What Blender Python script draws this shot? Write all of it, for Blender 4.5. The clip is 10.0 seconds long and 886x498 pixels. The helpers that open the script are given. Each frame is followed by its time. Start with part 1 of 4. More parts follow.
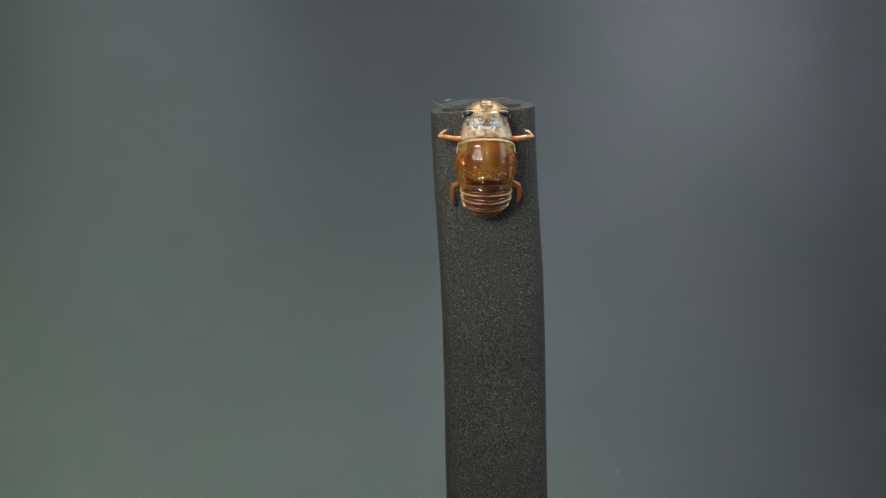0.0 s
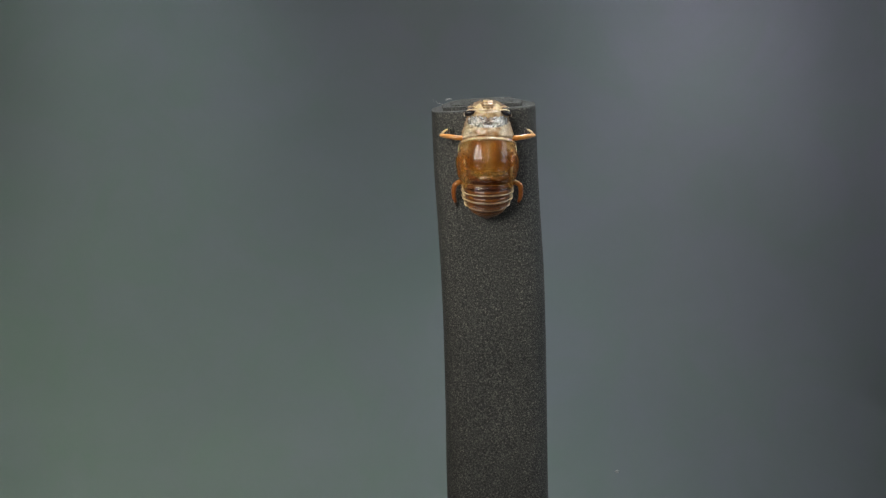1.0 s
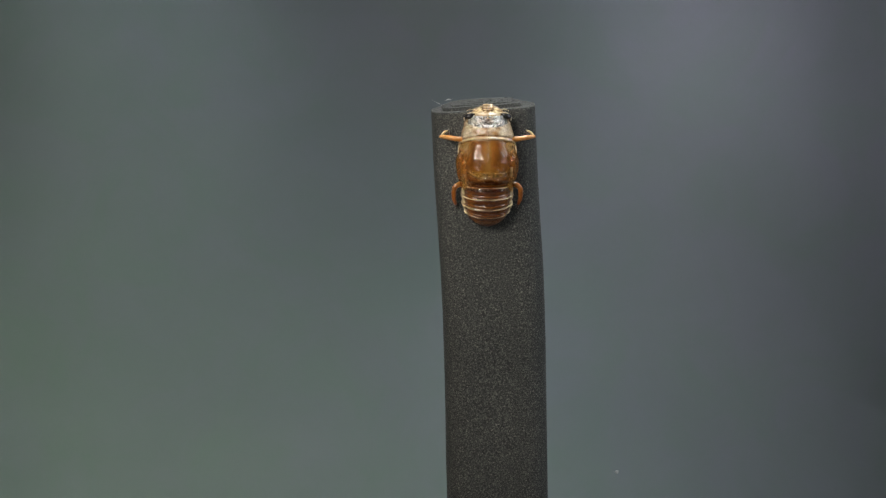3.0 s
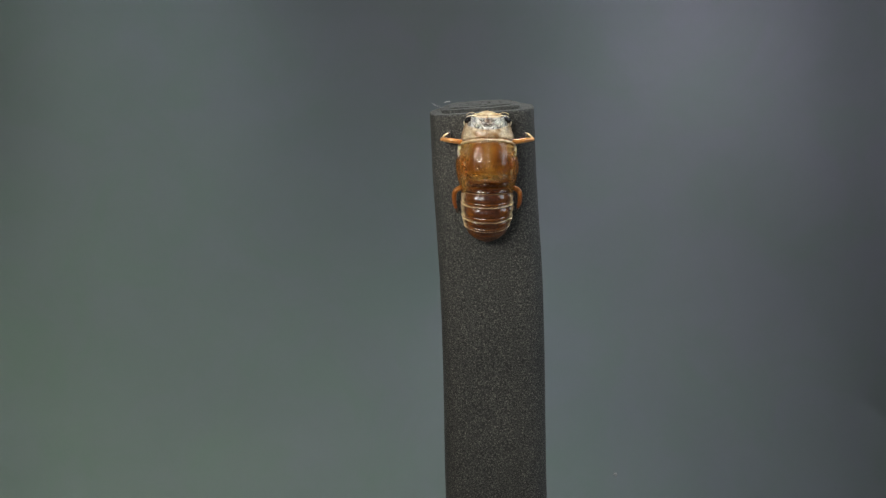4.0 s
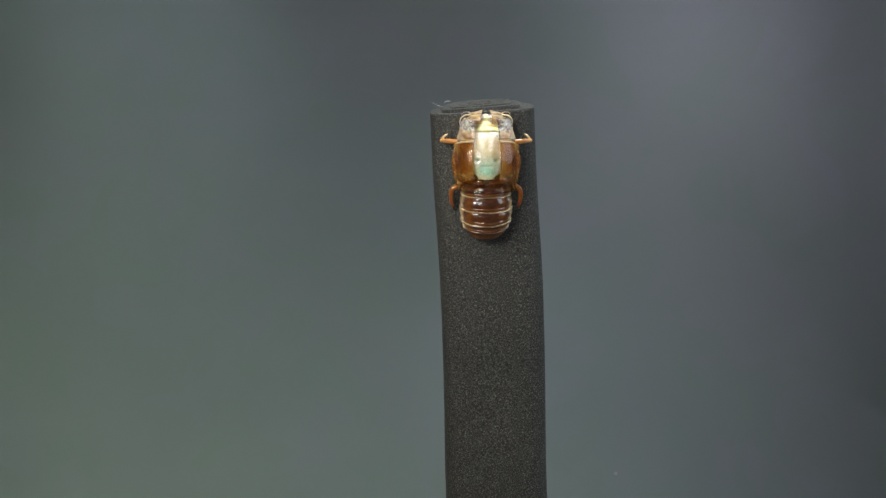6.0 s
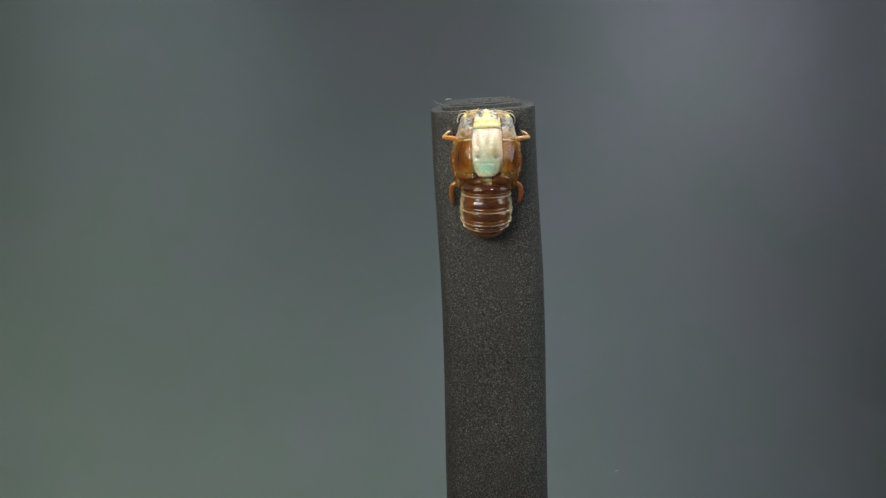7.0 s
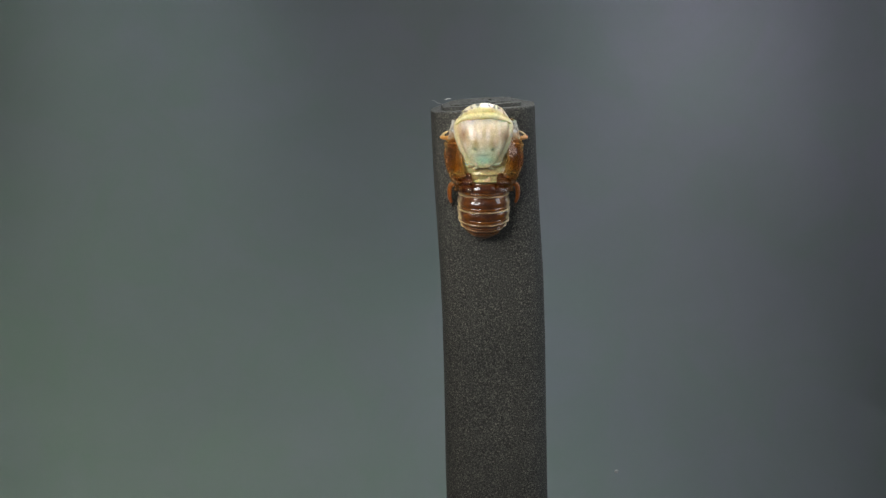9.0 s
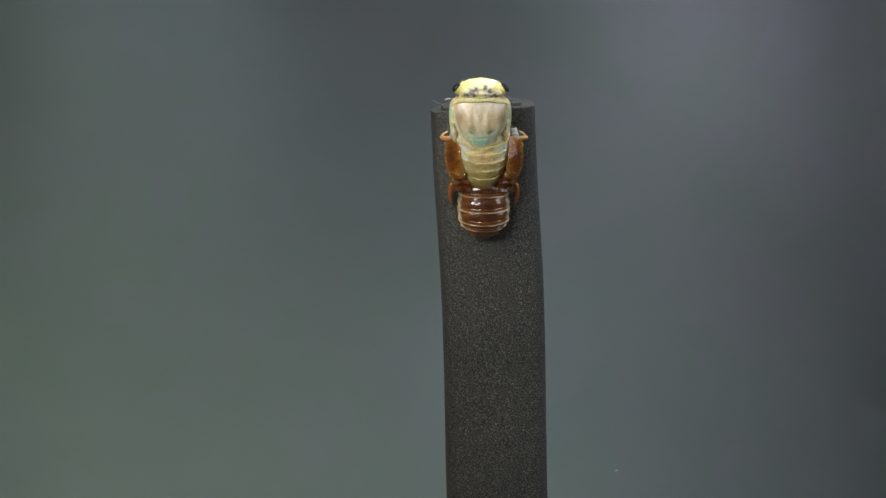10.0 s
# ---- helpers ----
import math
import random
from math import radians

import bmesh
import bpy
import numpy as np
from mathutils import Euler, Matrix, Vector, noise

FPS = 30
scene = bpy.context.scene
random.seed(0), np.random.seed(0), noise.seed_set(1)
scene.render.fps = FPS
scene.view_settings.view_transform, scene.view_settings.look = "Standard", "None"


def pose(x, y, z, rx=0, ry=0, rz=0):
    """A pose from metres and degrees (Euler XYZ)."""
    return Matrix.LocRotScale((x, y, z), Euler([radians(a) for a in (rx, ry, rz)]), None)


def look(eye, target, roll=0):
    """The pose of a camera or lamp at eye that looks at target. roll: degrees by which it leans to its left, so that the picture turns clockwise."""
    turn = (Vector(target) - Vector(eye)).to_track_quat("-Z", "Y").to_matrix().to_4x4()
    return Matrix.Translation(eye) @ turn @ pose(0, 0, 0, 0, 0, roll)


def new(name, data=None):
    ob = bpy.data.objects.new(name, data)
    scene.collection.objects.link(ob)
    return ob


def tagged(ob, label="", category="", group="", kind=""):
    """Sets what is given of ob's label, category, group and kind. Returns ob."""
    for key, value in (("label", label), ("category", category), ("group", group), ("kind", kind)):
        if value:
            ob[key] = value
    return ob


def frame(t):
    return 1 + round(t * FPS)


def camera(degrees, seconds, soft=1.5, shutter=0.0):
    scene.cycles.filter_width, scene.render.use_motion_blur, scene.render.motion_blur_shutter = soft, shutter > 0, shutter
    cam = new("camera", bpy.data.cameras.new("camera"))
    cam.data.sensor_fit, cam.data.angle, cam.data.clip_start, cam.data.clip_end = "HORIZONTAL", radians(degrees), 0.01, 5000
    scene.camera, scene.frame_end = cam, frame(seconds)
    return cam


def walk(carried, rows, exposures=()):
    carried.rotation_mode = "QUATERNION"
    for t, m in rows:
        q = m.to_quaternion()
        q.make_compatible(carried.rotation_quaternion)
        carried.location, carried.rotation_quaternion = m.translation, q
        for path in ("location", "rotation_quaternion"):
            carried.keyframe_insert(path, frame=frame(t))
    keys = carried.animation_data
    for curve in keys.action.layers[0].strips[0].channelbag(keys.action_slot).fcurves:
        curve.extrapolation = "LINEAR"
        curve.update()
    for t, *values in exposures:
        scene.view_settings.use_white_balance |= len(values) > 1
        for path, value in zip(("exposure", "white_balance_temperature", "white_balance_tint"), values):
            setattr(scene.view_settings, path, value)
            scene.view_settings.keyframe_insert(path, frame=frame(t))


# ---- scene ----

# ---- camera: fixed on a stand, nudged a fraction of a degree now and then ----
LENS = 25.0
ROLL = -2.3
PITCH = 9.5
EYE = (-0.01105, -0.48305, 0.34591)
STEP = math.degrees(math.tan(math.radians(LENS / 2)) / 784.0)   # one small step of aim, in degrees


def aim(dx, dy):
    """The camera's pose with its aim moved by small steps: the view slides dx to the right and dy down."""
    p, y = math.radians(PITCH - dy * STEP), math.radians(dx * STEP)
    way = Vector((-math.sin(y) * math.cos(p), math.cos(y) * math.cos(p), -math.sin(p)))
    return look(EYE, Vector(EYE) + way, ROLL)


cam = camera(LENS, 10.0, soft=1.4)
walk(cam, [(0.0, aim(-1.6, 1.4)), (0.4, aim(-0.2, 0.5)), (0.8, aim(0, 0)), (1.6, aim(0, 0)), (2.7, aim(0, 0)),
           (3.0, aim(-0.6, 0.8)), (3.5, aim(-2.6, 4.0)), (3.8, aim(-3, 4.6)), (4.6, aim(-3, 4.6)), (5.7, aim(-3, 4.6)),
           (6.0, aim(-2.6, 3.8)), (6.5, aim(-1.4, 0.6)), (6.8, aim(-1.1, 0)), (7.5, aim(-1.0, 0)), (8.2, aim(-1.0, 0)),
           (8.7, aim(-1.4, -0.4)), (10.0, aim(-1.4, -0.4))],
     exposures=[(0, 0.0), (5.0, -0.01), (9.2, -0.04), (10, -0.12)])

# ---- world and lamps ----
world = bpy.data.worlds.new("world")
scene.world = world
world.use_nodes = True
world.node_tree.nodes["Background"].inputs[0].default_value = (0.55, 0.62, 0.7, 1)
world.node_tree.nodes["Background"].inputs[1].default_value = 0.05

RING_POWER = 30.0
PANEL_POWER = 35.5
WINDOW_POWER = 21.0

U = 0.134e-3          # the insects are drawn in units of this many metres


# ---- materials ----
def nodes_of(name):
    m = bpy.data.materials.new(name)
    m.use_nodes = True
    nt = m.node_tree
    return m, nt, nt.nodes["Principled BSDF"]


def link(nt, a, b):
    nt.links.new(a, b)


def node(nt, kind, **values):
    n = nt.nodes.new(kind)
    for k, v in values.items():
        n.inputs[k].default_value = v
    return n


def ramp(nt, fac, stops):
    r = nt.nodes.new("ShaderNodeValToRGB")
    el = r.color_ramp.elements
    while len(el) < len(stops):
        el.new(0.5)
    for e, (p, c) in zip(el, stops):
        e.position, e.color = p, (*c, 1)
    link(nt, fac, r.inputs[0])
    return r.outputs[0]


def mixed(nt, kind, fac, a, b):
    m = nt.nodes.new("ShaderNodeMix")
    m.data_type, m.blend_type = "RGBA", kind
    for sock, v in ((m.inputs[0], fac), (m.inputs[6], a), (m.inputs[7], b)):
        if isinstance(v, (int, float)):
            sock.default_value = v
        elif isinstance(v, tuple):
            sock.default_value = (*v, 1)
        else:
            link(nt, v, sock)
    return m.outputs[2]


def coords(nt):
    return nt.nodes.new("ShaderNodeTexCoord").outputs["Object"]


def noise_of(nt, scale, detail=4.0, rough=0.55, warp=0.0):
    n = node(nt, "ShaderNodeTexNoise", Scale=scale, Detail=detail, Roughness=rough, Distortion=warp)
    link(nt, coords(nt), n.inputs["Vector"])
    return n.outputs["Fac"]


def bumped(nt, bsdf, height, strength, distance):
    b = node(nt, "ShaderNodeBump", Strength=strength, Distance=distance)
    link(nt, height, b.inputs["Height"])
    link(nt, b.outputs[0], bsdf.inputs["Normal"])
    return b


def chitin(name, rough=0.22, sss=0.0, mottle=(0.55, 1.25), coat=0.3, scale=900, bump=0.25, clear=0.0):
    """Insect skin: its pigment comes with the mesh; mottled, finely wrinkled, waxy."""
    m, nt, b = nodes_of(name)
    pig = nt.nodes.new("ShaderNodeVertexColor")
    pig.layer_name = "tint"
    big = ramp(nt, noise_of(nt, scale, 5, 0.6, 0.4), [(0.3, (mottle[0],) * 3), (0.7, (mottle[1],) * 3)])
    col = mixed(nt, "MULTIPLY", 0.8, pig.outputs[0], big)
    small = ramp(nt, noise_of(nt, scale * 3.6, 3, 0.7), [(0.32, (0.62,) * 3), (0.68, (1.25,) * 3)])
    col = mixed(nt, "MULTIPLY", 0.5, col, small)
    link(nt, col, b.inputs["Base Color"])
    fine = noise_of(nt, scale * 4, 3)
    r = nt.nodes.new("ShaderNodeMapRange")
    r.inputs[3].default_value, r.inputs[4].default_value = rough * 0.6, rough * 1.5
    link(nt, fine, r.inputs[0])
    link(nt, r.outputs[0], b.inputs["Roughness"])
    b.inputs["Specular IOR Level"].default_value = 0.25
    b.inputs["Coat Weight"].default_value = coat
    b.inputs["Coat Roughness"].default_value = 0.05
    b.inputs["Subsurface Weight"].default_value = sss
    b.inputs["Subsurface Radius"].default_value = (1.0, 0.45, 0.15)
    b.inputs["Subsurface Scale"].default_value = 0.0012
    relief = nt.nodes.new("ShaderNodeMath")
    relief.operation = "MULTIPLY_ADD"
    link(nt, noise_of(nt, scale * 4.5, 3, 0.7), relief.inputs[0])
    relief.inputs[1].default_value = 0.30
    link(nt, noise_of(nt, scale * 1.3, 3, 0.55), relief.inputs[2])
    bumped(nt, b, relief.outputs[0], bump, 0.0004)
    if clear:                      # a thin skin that lets what lies under it shine through, tinted amber
        see = nt.nodes.new("ShaderNodeBsdfTransparent")
        see.inputs[0].default_value = (1.0, 0.82, 0.50, 1)
        blend = nt.nodes.new("ShaderNodeMixShader")
        blend.inputs[0].default_value = clear
        link(nt, b.outputs[0], blend.inputs[1])
        link(nt, see.outputs[0], blend.inputs[2])
        link(nt, blend.outputs[0], nt.nodes["Material Output"].inputs["Surface"])
    return m


SHELL = chitin("amber_chitin", 0.30, 0.10, (0.60, 1.25), 0.9, 900, 0.14)
THIN = chitin("thin_amber_skin", 0.28, 0.10, (0.60, 1.30), 1.0, 900, 0.14, clear=0.48)
WAXY = chitin("waxy_pale_skin", 0.34, 0.10, (0.62, 1.30), 0.8, 900, 0.16, clear=0.22)
PALE = chitin("soft_pale_skin", 0.40, 0.35, (0.80, 1.14), 0.5, 800, 0.17)


def plain(name, color, rough=0.5, metal=0.0, vary=0.15, scale=60, bump=0.1, emit=0.0, dist=0.001):
    m, nt, b = nodes_of(name)
    c = ramp(nt, noise_of(nt, scale, 6), [(0.3, tuple(v * (1 - vary) for v in color)), (0.7, tuple(min(1, v * (1 + vary)) for v in color))])
    link(nt, c, b.inputs["Base Color"])
    b.inputs["Roughness"].default_value, b.inputs["Metallic"].default_value = rough, metal
    if bump:
        bumped(nt, b, noise_of(nt, scale * 8, 5), bump, dist)
    if emit:
        b.inputs["Emission Color"].default_value = (*color, 1)
        b.inputs["Emission Strength"].default_value = emit
    return m


def foam_material(name="charcoal_foam", shade=1.0):
    """Charcoal foam: closed cells with open, light-catching walls, faint vertical streaks."""
    m, nt, b = nodes_of(name)
    v = node(nt, "ShaderNodeTexVoronoi", Scale=2600.0)
    link(nt, coords(nt), v.inputs["Vector"])
    cell = ramp(nt, v.outputs["Distance"], [(0.2, (0.7, 0.7, 0.7)), (0.8, (1.25, 1.24, 1.2))])
    grain = ramp(nt, noise_of(nt, 2900, 2, 0.9), [(0.36, (0.30, 0.30, 0.29)), (0.53, (0.90, 0.90, 0.87)), (0.68, (3.0, 2.9, 2.7))])
    large = ramp(nt, noise_of(nt, 55, 4), [(0.3, tuple(v * shade for v in (0.040, 0.0405, 0.037))), (0.7, tuple(v * shade for v in (0.054, 0.054, 0.049)))])
    c = mixed(nt, "MULTIPLY", 1.0, mixed(nt, "MULTIPLY", 0.8, large, cell), grain)
    link(nt, c, b.inputs["Base Color"])
    b.inputs["Roughness"].default_value = 0.75
    b.inputs["Specular IOR Level"].default_value = 0.3
    add = nt.nodes.new("ShaderNodeMath")
    link(nt, v.outputs["Distance"], add.inputs[0])
    link(nt, noise_of(nt, 2600, 3), add.inputs[1])
    bumped(nt, b, add.outputs[0], 0.5, 0.00018)
    return m


def backdrop_material():
    """Grey-green card, softly mottled; the violet light to its upper right is put into the colour."""
    m, nt, b = nodes_of("mottled_card")
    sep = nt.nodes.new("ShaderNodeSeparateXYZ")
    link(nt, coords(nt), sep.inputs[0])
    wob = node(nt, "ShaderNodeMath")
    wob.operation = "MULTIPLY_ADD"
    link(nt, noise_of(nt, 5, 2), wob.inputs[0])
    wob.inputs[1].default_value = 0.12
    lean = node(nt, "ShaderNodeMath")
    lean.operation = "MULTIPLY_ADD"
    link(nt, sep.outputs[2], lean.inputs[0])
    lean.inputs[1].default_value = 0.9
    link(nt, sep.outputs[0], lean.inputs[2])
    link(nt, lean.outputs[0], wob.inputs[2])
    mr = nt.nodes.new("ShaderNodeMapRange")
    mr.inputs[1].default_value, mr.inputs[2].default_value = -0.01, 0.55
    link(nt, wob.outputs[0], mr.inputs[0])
    # ramp paints the tinted light: green at lower left, paler violet at upper right
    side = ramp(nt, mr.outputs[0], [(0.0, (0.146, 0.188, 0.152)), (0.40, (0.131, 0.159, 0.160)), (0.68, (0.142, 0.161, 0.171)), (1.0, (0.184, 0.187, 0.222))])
    mot = ramp(nt, noise_of(nt, 9, 3, 0.5, 0.3), [(0.3, (0.9, 0.92, 0.9)), (0.7, (1.08, 1.06, 1.08))])
    c = mixed(nt, "MULTIPLY", 1.0, side, mot)
    blotch = ramp(nt, noise_of(nt, 26, 5, 0.65, 0.8), [(0.36, (0.955, 1.01, 0.95)), (0.5, (1.0, 1.0, 1.0)), (0.64, (1.035, 0.995, 1.05))])
    c = mixed(nt, "MULTIPLY", 1.0, c, blotch)
    link(nt, c, b.inputs["Base Color"])
    b.inputs["Roughness"].default_value = 0.6
    bumped(nt, b, noise_of(nt, 400, 4), 0.05, 0.0005)
    return m


FOAM = foam_material()
CUT_FOAM = foam_material("cut_foam", 0.7)   # open cells of the cut end swallow light
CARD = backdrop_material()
BLACK = plain("black_cornea", (0.012, 0.010, 0.010), 0.12, scale=900, bump=0.05)
CLAW = plain("dark_claw", (0.03, 0.018, 0.012), 0.3, scale=900)
FIBRE = plain("pale_fibre", (0.55, 0.54, 0.52), 0.6, scale=500)
DUST = plain("grey_dust", (0.30, 0.30, 0.29), 0.8, scale=900)
PAINT = plain("wall_paint", (0.22, 0.22, 0.22), 0.8, scale=3)
WOOD = plain("dark_table", (0.09, 0.075, 0.06), 0.5, vary=0.3, scale=12)
PLASTIC = plain("black_plastic", (0.02, 0.02, 0.02), 0.4)
LAMP = plain("lamp_diffuser", (1.0, 0.97, 0.93), 0.4, vary=0.0, bump=0, emit=RING_POWER)
PANEL = plain("panel_diffuser", (0.9, 0.95, 1.0), 0.4, vary=0.0, bump=0, emit=PANEL_POWER)


# ---- mesh helpers ----
def smooth(*pts):
    """A smooth curve through a few (place, value) pairs."""
    p = sorted(pts)
    xs, vs = np.array([a for a, _ in p], float), np.array([b for _, b in p], float)
    d = np.gradient(vs, xs)

    def f(x):
        x = np.clip(np.asarray(x, float), xs[0], xs[-1])
        i = np.clip(np.searchsorted(xs, x) - 1, 0, len(xs) - 2)
        h = xs[i + 1] - xs[i]
        t = (x - xs[i]) / h
        return (vs[i] * (2 * t**3 - 3 * t**2 + 1) + d[i] * h * (t**3 - 2 * t**2 + t)
                + vs[i + 1] * (3 * t**2 - 2 * t**3) + d[i + 1] * h * (t**3 - t**2))
    return f


def mesh_of(name, verts, faces, mat, cols=None, flat=False):
    me = bpy.data.meshes.new(name)
    me.from_pydata([tuple(v) for v in verts], [], faces)
    if cols is not None:
        lay = me.color_attributes.new("tint", "FLOAT_COLOR", "POINT")
        full = np.ones((len(verts), 4), np.float32)
        full[:, :3] = cols
        lay.data.foreach_set("color", full.ravel())
    me.materials.append(mat)
    if not flat:
        me.polygons.foreach_set("use_smooth", [True] * len(me.polygons))
    me.update()
    bm = bmesh.new()
    bm.from_mesh(me)
    bmesh.ops.recalc_face_normals(bm, faces=bm.faces)
    bm.to_mesh(me)
    bm.free()
    return me


def part(name, me, parent=None, at=(0, 0, 0), label=""):
    """One mesh object under a thing; its origin is moved to the place at (insect units)."""
    at = Vector(at) * U
    me.transform(Matrix.Translation(-at))
    ob = new(name, me)
    ob.parent = parent
    ob.location = at
    return tagged(ob, label)


def skin(name, P, thick, mat, cols, crisp=False):
    """A curved plate with thickness from a grid of points (rows, columns, 3), in insect units."""
    a, b = P.shape[:2]
    du, dv = np.gradient(P, axis=0), np.gradient(P, axis=1)
    n = np.cross(du, dv)
    n /= np.linalg.norm(n, axis=2, keepdims=True) + 1e-9
    if n[a // 2, b // 2, 2] < 0:
        n = -n
    inner = P - n * thick
    verts = np.concatenate([P.reshape(-1, 3), inner.reshape(-1, 3)]) * U
    k, faces = a * b, []
    for i in range(a - 1):
        for j in range(b - 1):
            q = (i * b + j, i * b + j + 1, (i + 1) * b + j + 1, (i + 1) * b + j)
            faces += [q, tuple(k + v for v in reversed(q))]
    rim = [i * b for i in range(a)] + [(a - 1) * b + j for j in range(1, b)] + \
          [i * b + b - 1 for i in range(a - 2, -1, -1)] + [j for j in range(b - 2, 0, -1)]
    for u, v in zip(rim, rim[1:] + rim[:1]):
        faces.append((u, v, k + v, k + u))
    me = mesh_of(name, verts, faces, mat, np.concatenate([cols.reshape(-1, 3)] * 2))
    if crisp:
        for p in list(me.polygons)[2 * (a - 1) * (b - 1):]:
            p.use_smooth = False
    return me


def lerp(a, b, f):
    f = np.clip(f, 0, 1)[..., None]
    return np.asarray(a, float) * (1 - f) + np.asarray(b, float) * f


def bell(x, c, w):
    return np.exp(-((x - c) / w) ** 2)


def wrinkle(x, y, s, seed=0.0):
    """Smooth noise on two arrays."""
    out = np.empty(x.shape)
    for i in np.ndindex(*x.shape):
        out[i] = noise.noise((x[i] * s + seed, y[i] * s - seed, seed * 1.7))
    return out


def plate(name, ys, angles, width, height, z0, mat, paint, relief=None, slant=None, thick=0.9, na=40, ny=30, square=0.9):
    """A domed plate of a body: ys = (rear, front), angles = (from, to) in degrees from the crest."""
    s = np.linspace(0, 1, ny)[:, None] * np.ones((1, na))
    th = np.radians(np.linspace(angles[0], angles[1], na))[None, :] * np.ones((ny, 1))
    y = ys[0] + (ys[1] - ys[0]) * s
    sn, cs = np.sin(th), np.cos(th)
    w, h = width(y), height(y)
    e = relief(s, np.degrees(th), y, w * sn) if relief else 0
    x = np.sign(sn) * np.abs(sn) ** square * (w + e)
    z = z0 + np.sign(cs) * np.abs(cs) ** square * (h + e)
    yy = y + (slant(s, np.degrees(th)) if slant else 0)
    cols = paint(s, np.degrees(th), y, x)
    return skin(name, np.stack([x, yy, z], 2), thick, mat, cols, abs(angles[0] + angles[1]) > 20)


def blob(name, centre, radii, mat, paint=None, relief=None, nu=28, nv=18, turn=(0, 0, 0)):
    """A rounded closed lump with relief and pigment."""
    u = np.linspace(0, 2 * np.pi, nu, endpoint=False)
    v = np.linspace(0, np.pi, nv)
    V, W = np.meshgrid(v, u, indexing="ij")
    D = np.stack([np.sin(V) * np.cos(W), np.sin(V) * np.sin(W), np.cos(V)], 2)
    r = 1 + (relief(D) if relief else 0)
    P = D * np.asarray(radii, float) * (r[..., None] if relief else 1)
    R = np.array(Euler([radians(a) for a in turn]).to_matrix())
    Q = P.reshape(-1, 3) @ R.T + np.asarray(centre, float)
    faces = []
    for i in range(nv - 1):
        for j in range(nu):
            a, b, c, d = i * nu + j, i * nu + (j + 1) % nu, (i + 1) * nu + (j + 1) % nu, (i + 1) * nu + j
            if i == 0:
                faces.append((a, c, d))
            elif i == nv - 2:
                faces.append((a, b, d))
            else:
                faces.append((a, b, c, d))
    cols = paint(D, Q.reshape(nv, nu, 3)).reshape(-1, 3) if paint else np.ones((nu * nv, 3)) * 0.3
    return mesh_of(name, Q * U, faces, mat, cols)


def tube(name, pts, radii, mat, color=(0.5, 0.22, 0.05), tip=None, n=12, steps=8):
    """A tapered round limb through a few points, ends closed."""
    k = np.arange(len(pts))
    fx = [smooth(*[(a, p[i]) for a, p in zip(k, pts)]) for i in range(3)]
    fr = smooth(*list(zip(k, radii)))
    t = np.linspace(0, len(pts) - 1, steps * (len(pts) - 1) + 1)
    C = np.stack([f(t) for f in fx], 1)
    T = np.gradient(C, axis=0)
    verts, faces, cols = [], [], []
    for i, c in enumerate(C):
        d = Vector(T[i]).normalized()
        a = d.orthogonal().normalized() if i == 0 else (a - a.dot(d) * d).normalized()
        b = d.cross(a)
        for j in range(n):
            g = 2 * math.pi * j / n
            verts.append(Vector(c) + (a * math.cos(g) + b * math.sin(g)) * float(fr(t[i])))
            f = i / (len(C) - 1)
            cols.append(np.array(color) * (1 - f) + np.array(tip or color) * f)
    m = len(C)
    for i in range(m - 1):
        for j in range(n):
            faces.append((i * n + j, i * n + (j + 1) % n, (i + 1) * n + (j + 1) % n, (i + 1) * n + j))
    faces += [tuple(range(n - 1, -1, -1)), tuple((m - 1) * n + j for j in range(n))]
    return mesh_of(name, np.array([tuple(v) for v in verts]) * U, faces, mat, np.array(cols))


def box(bm, lo, hi):
    m = Matrix.LocRotScale([(a + b) / 2 for a, b in zip(lo, hi)], None, [b - a for a, b in zip(lo, hi)])
    return bmesh.ops.create_cube(bm, size=1, matrix=m)


def solid(name, mat, *boxes, bevel=0.0):
    bm = bmesh.new()
    for lo, hi in boxes:
        box(bm, lo, hi)
    if bevel:
        bmesh.ops.bevel(bm, geom=bm.edges[:], offset=bevel, segments=2, affect="EDGES", profile=0.5)
    me = bpy.data.meshes.new(name)
    bm.to_mesh(me)
    bm.free()
    me.materials.append(mat)
    return new(name, me)


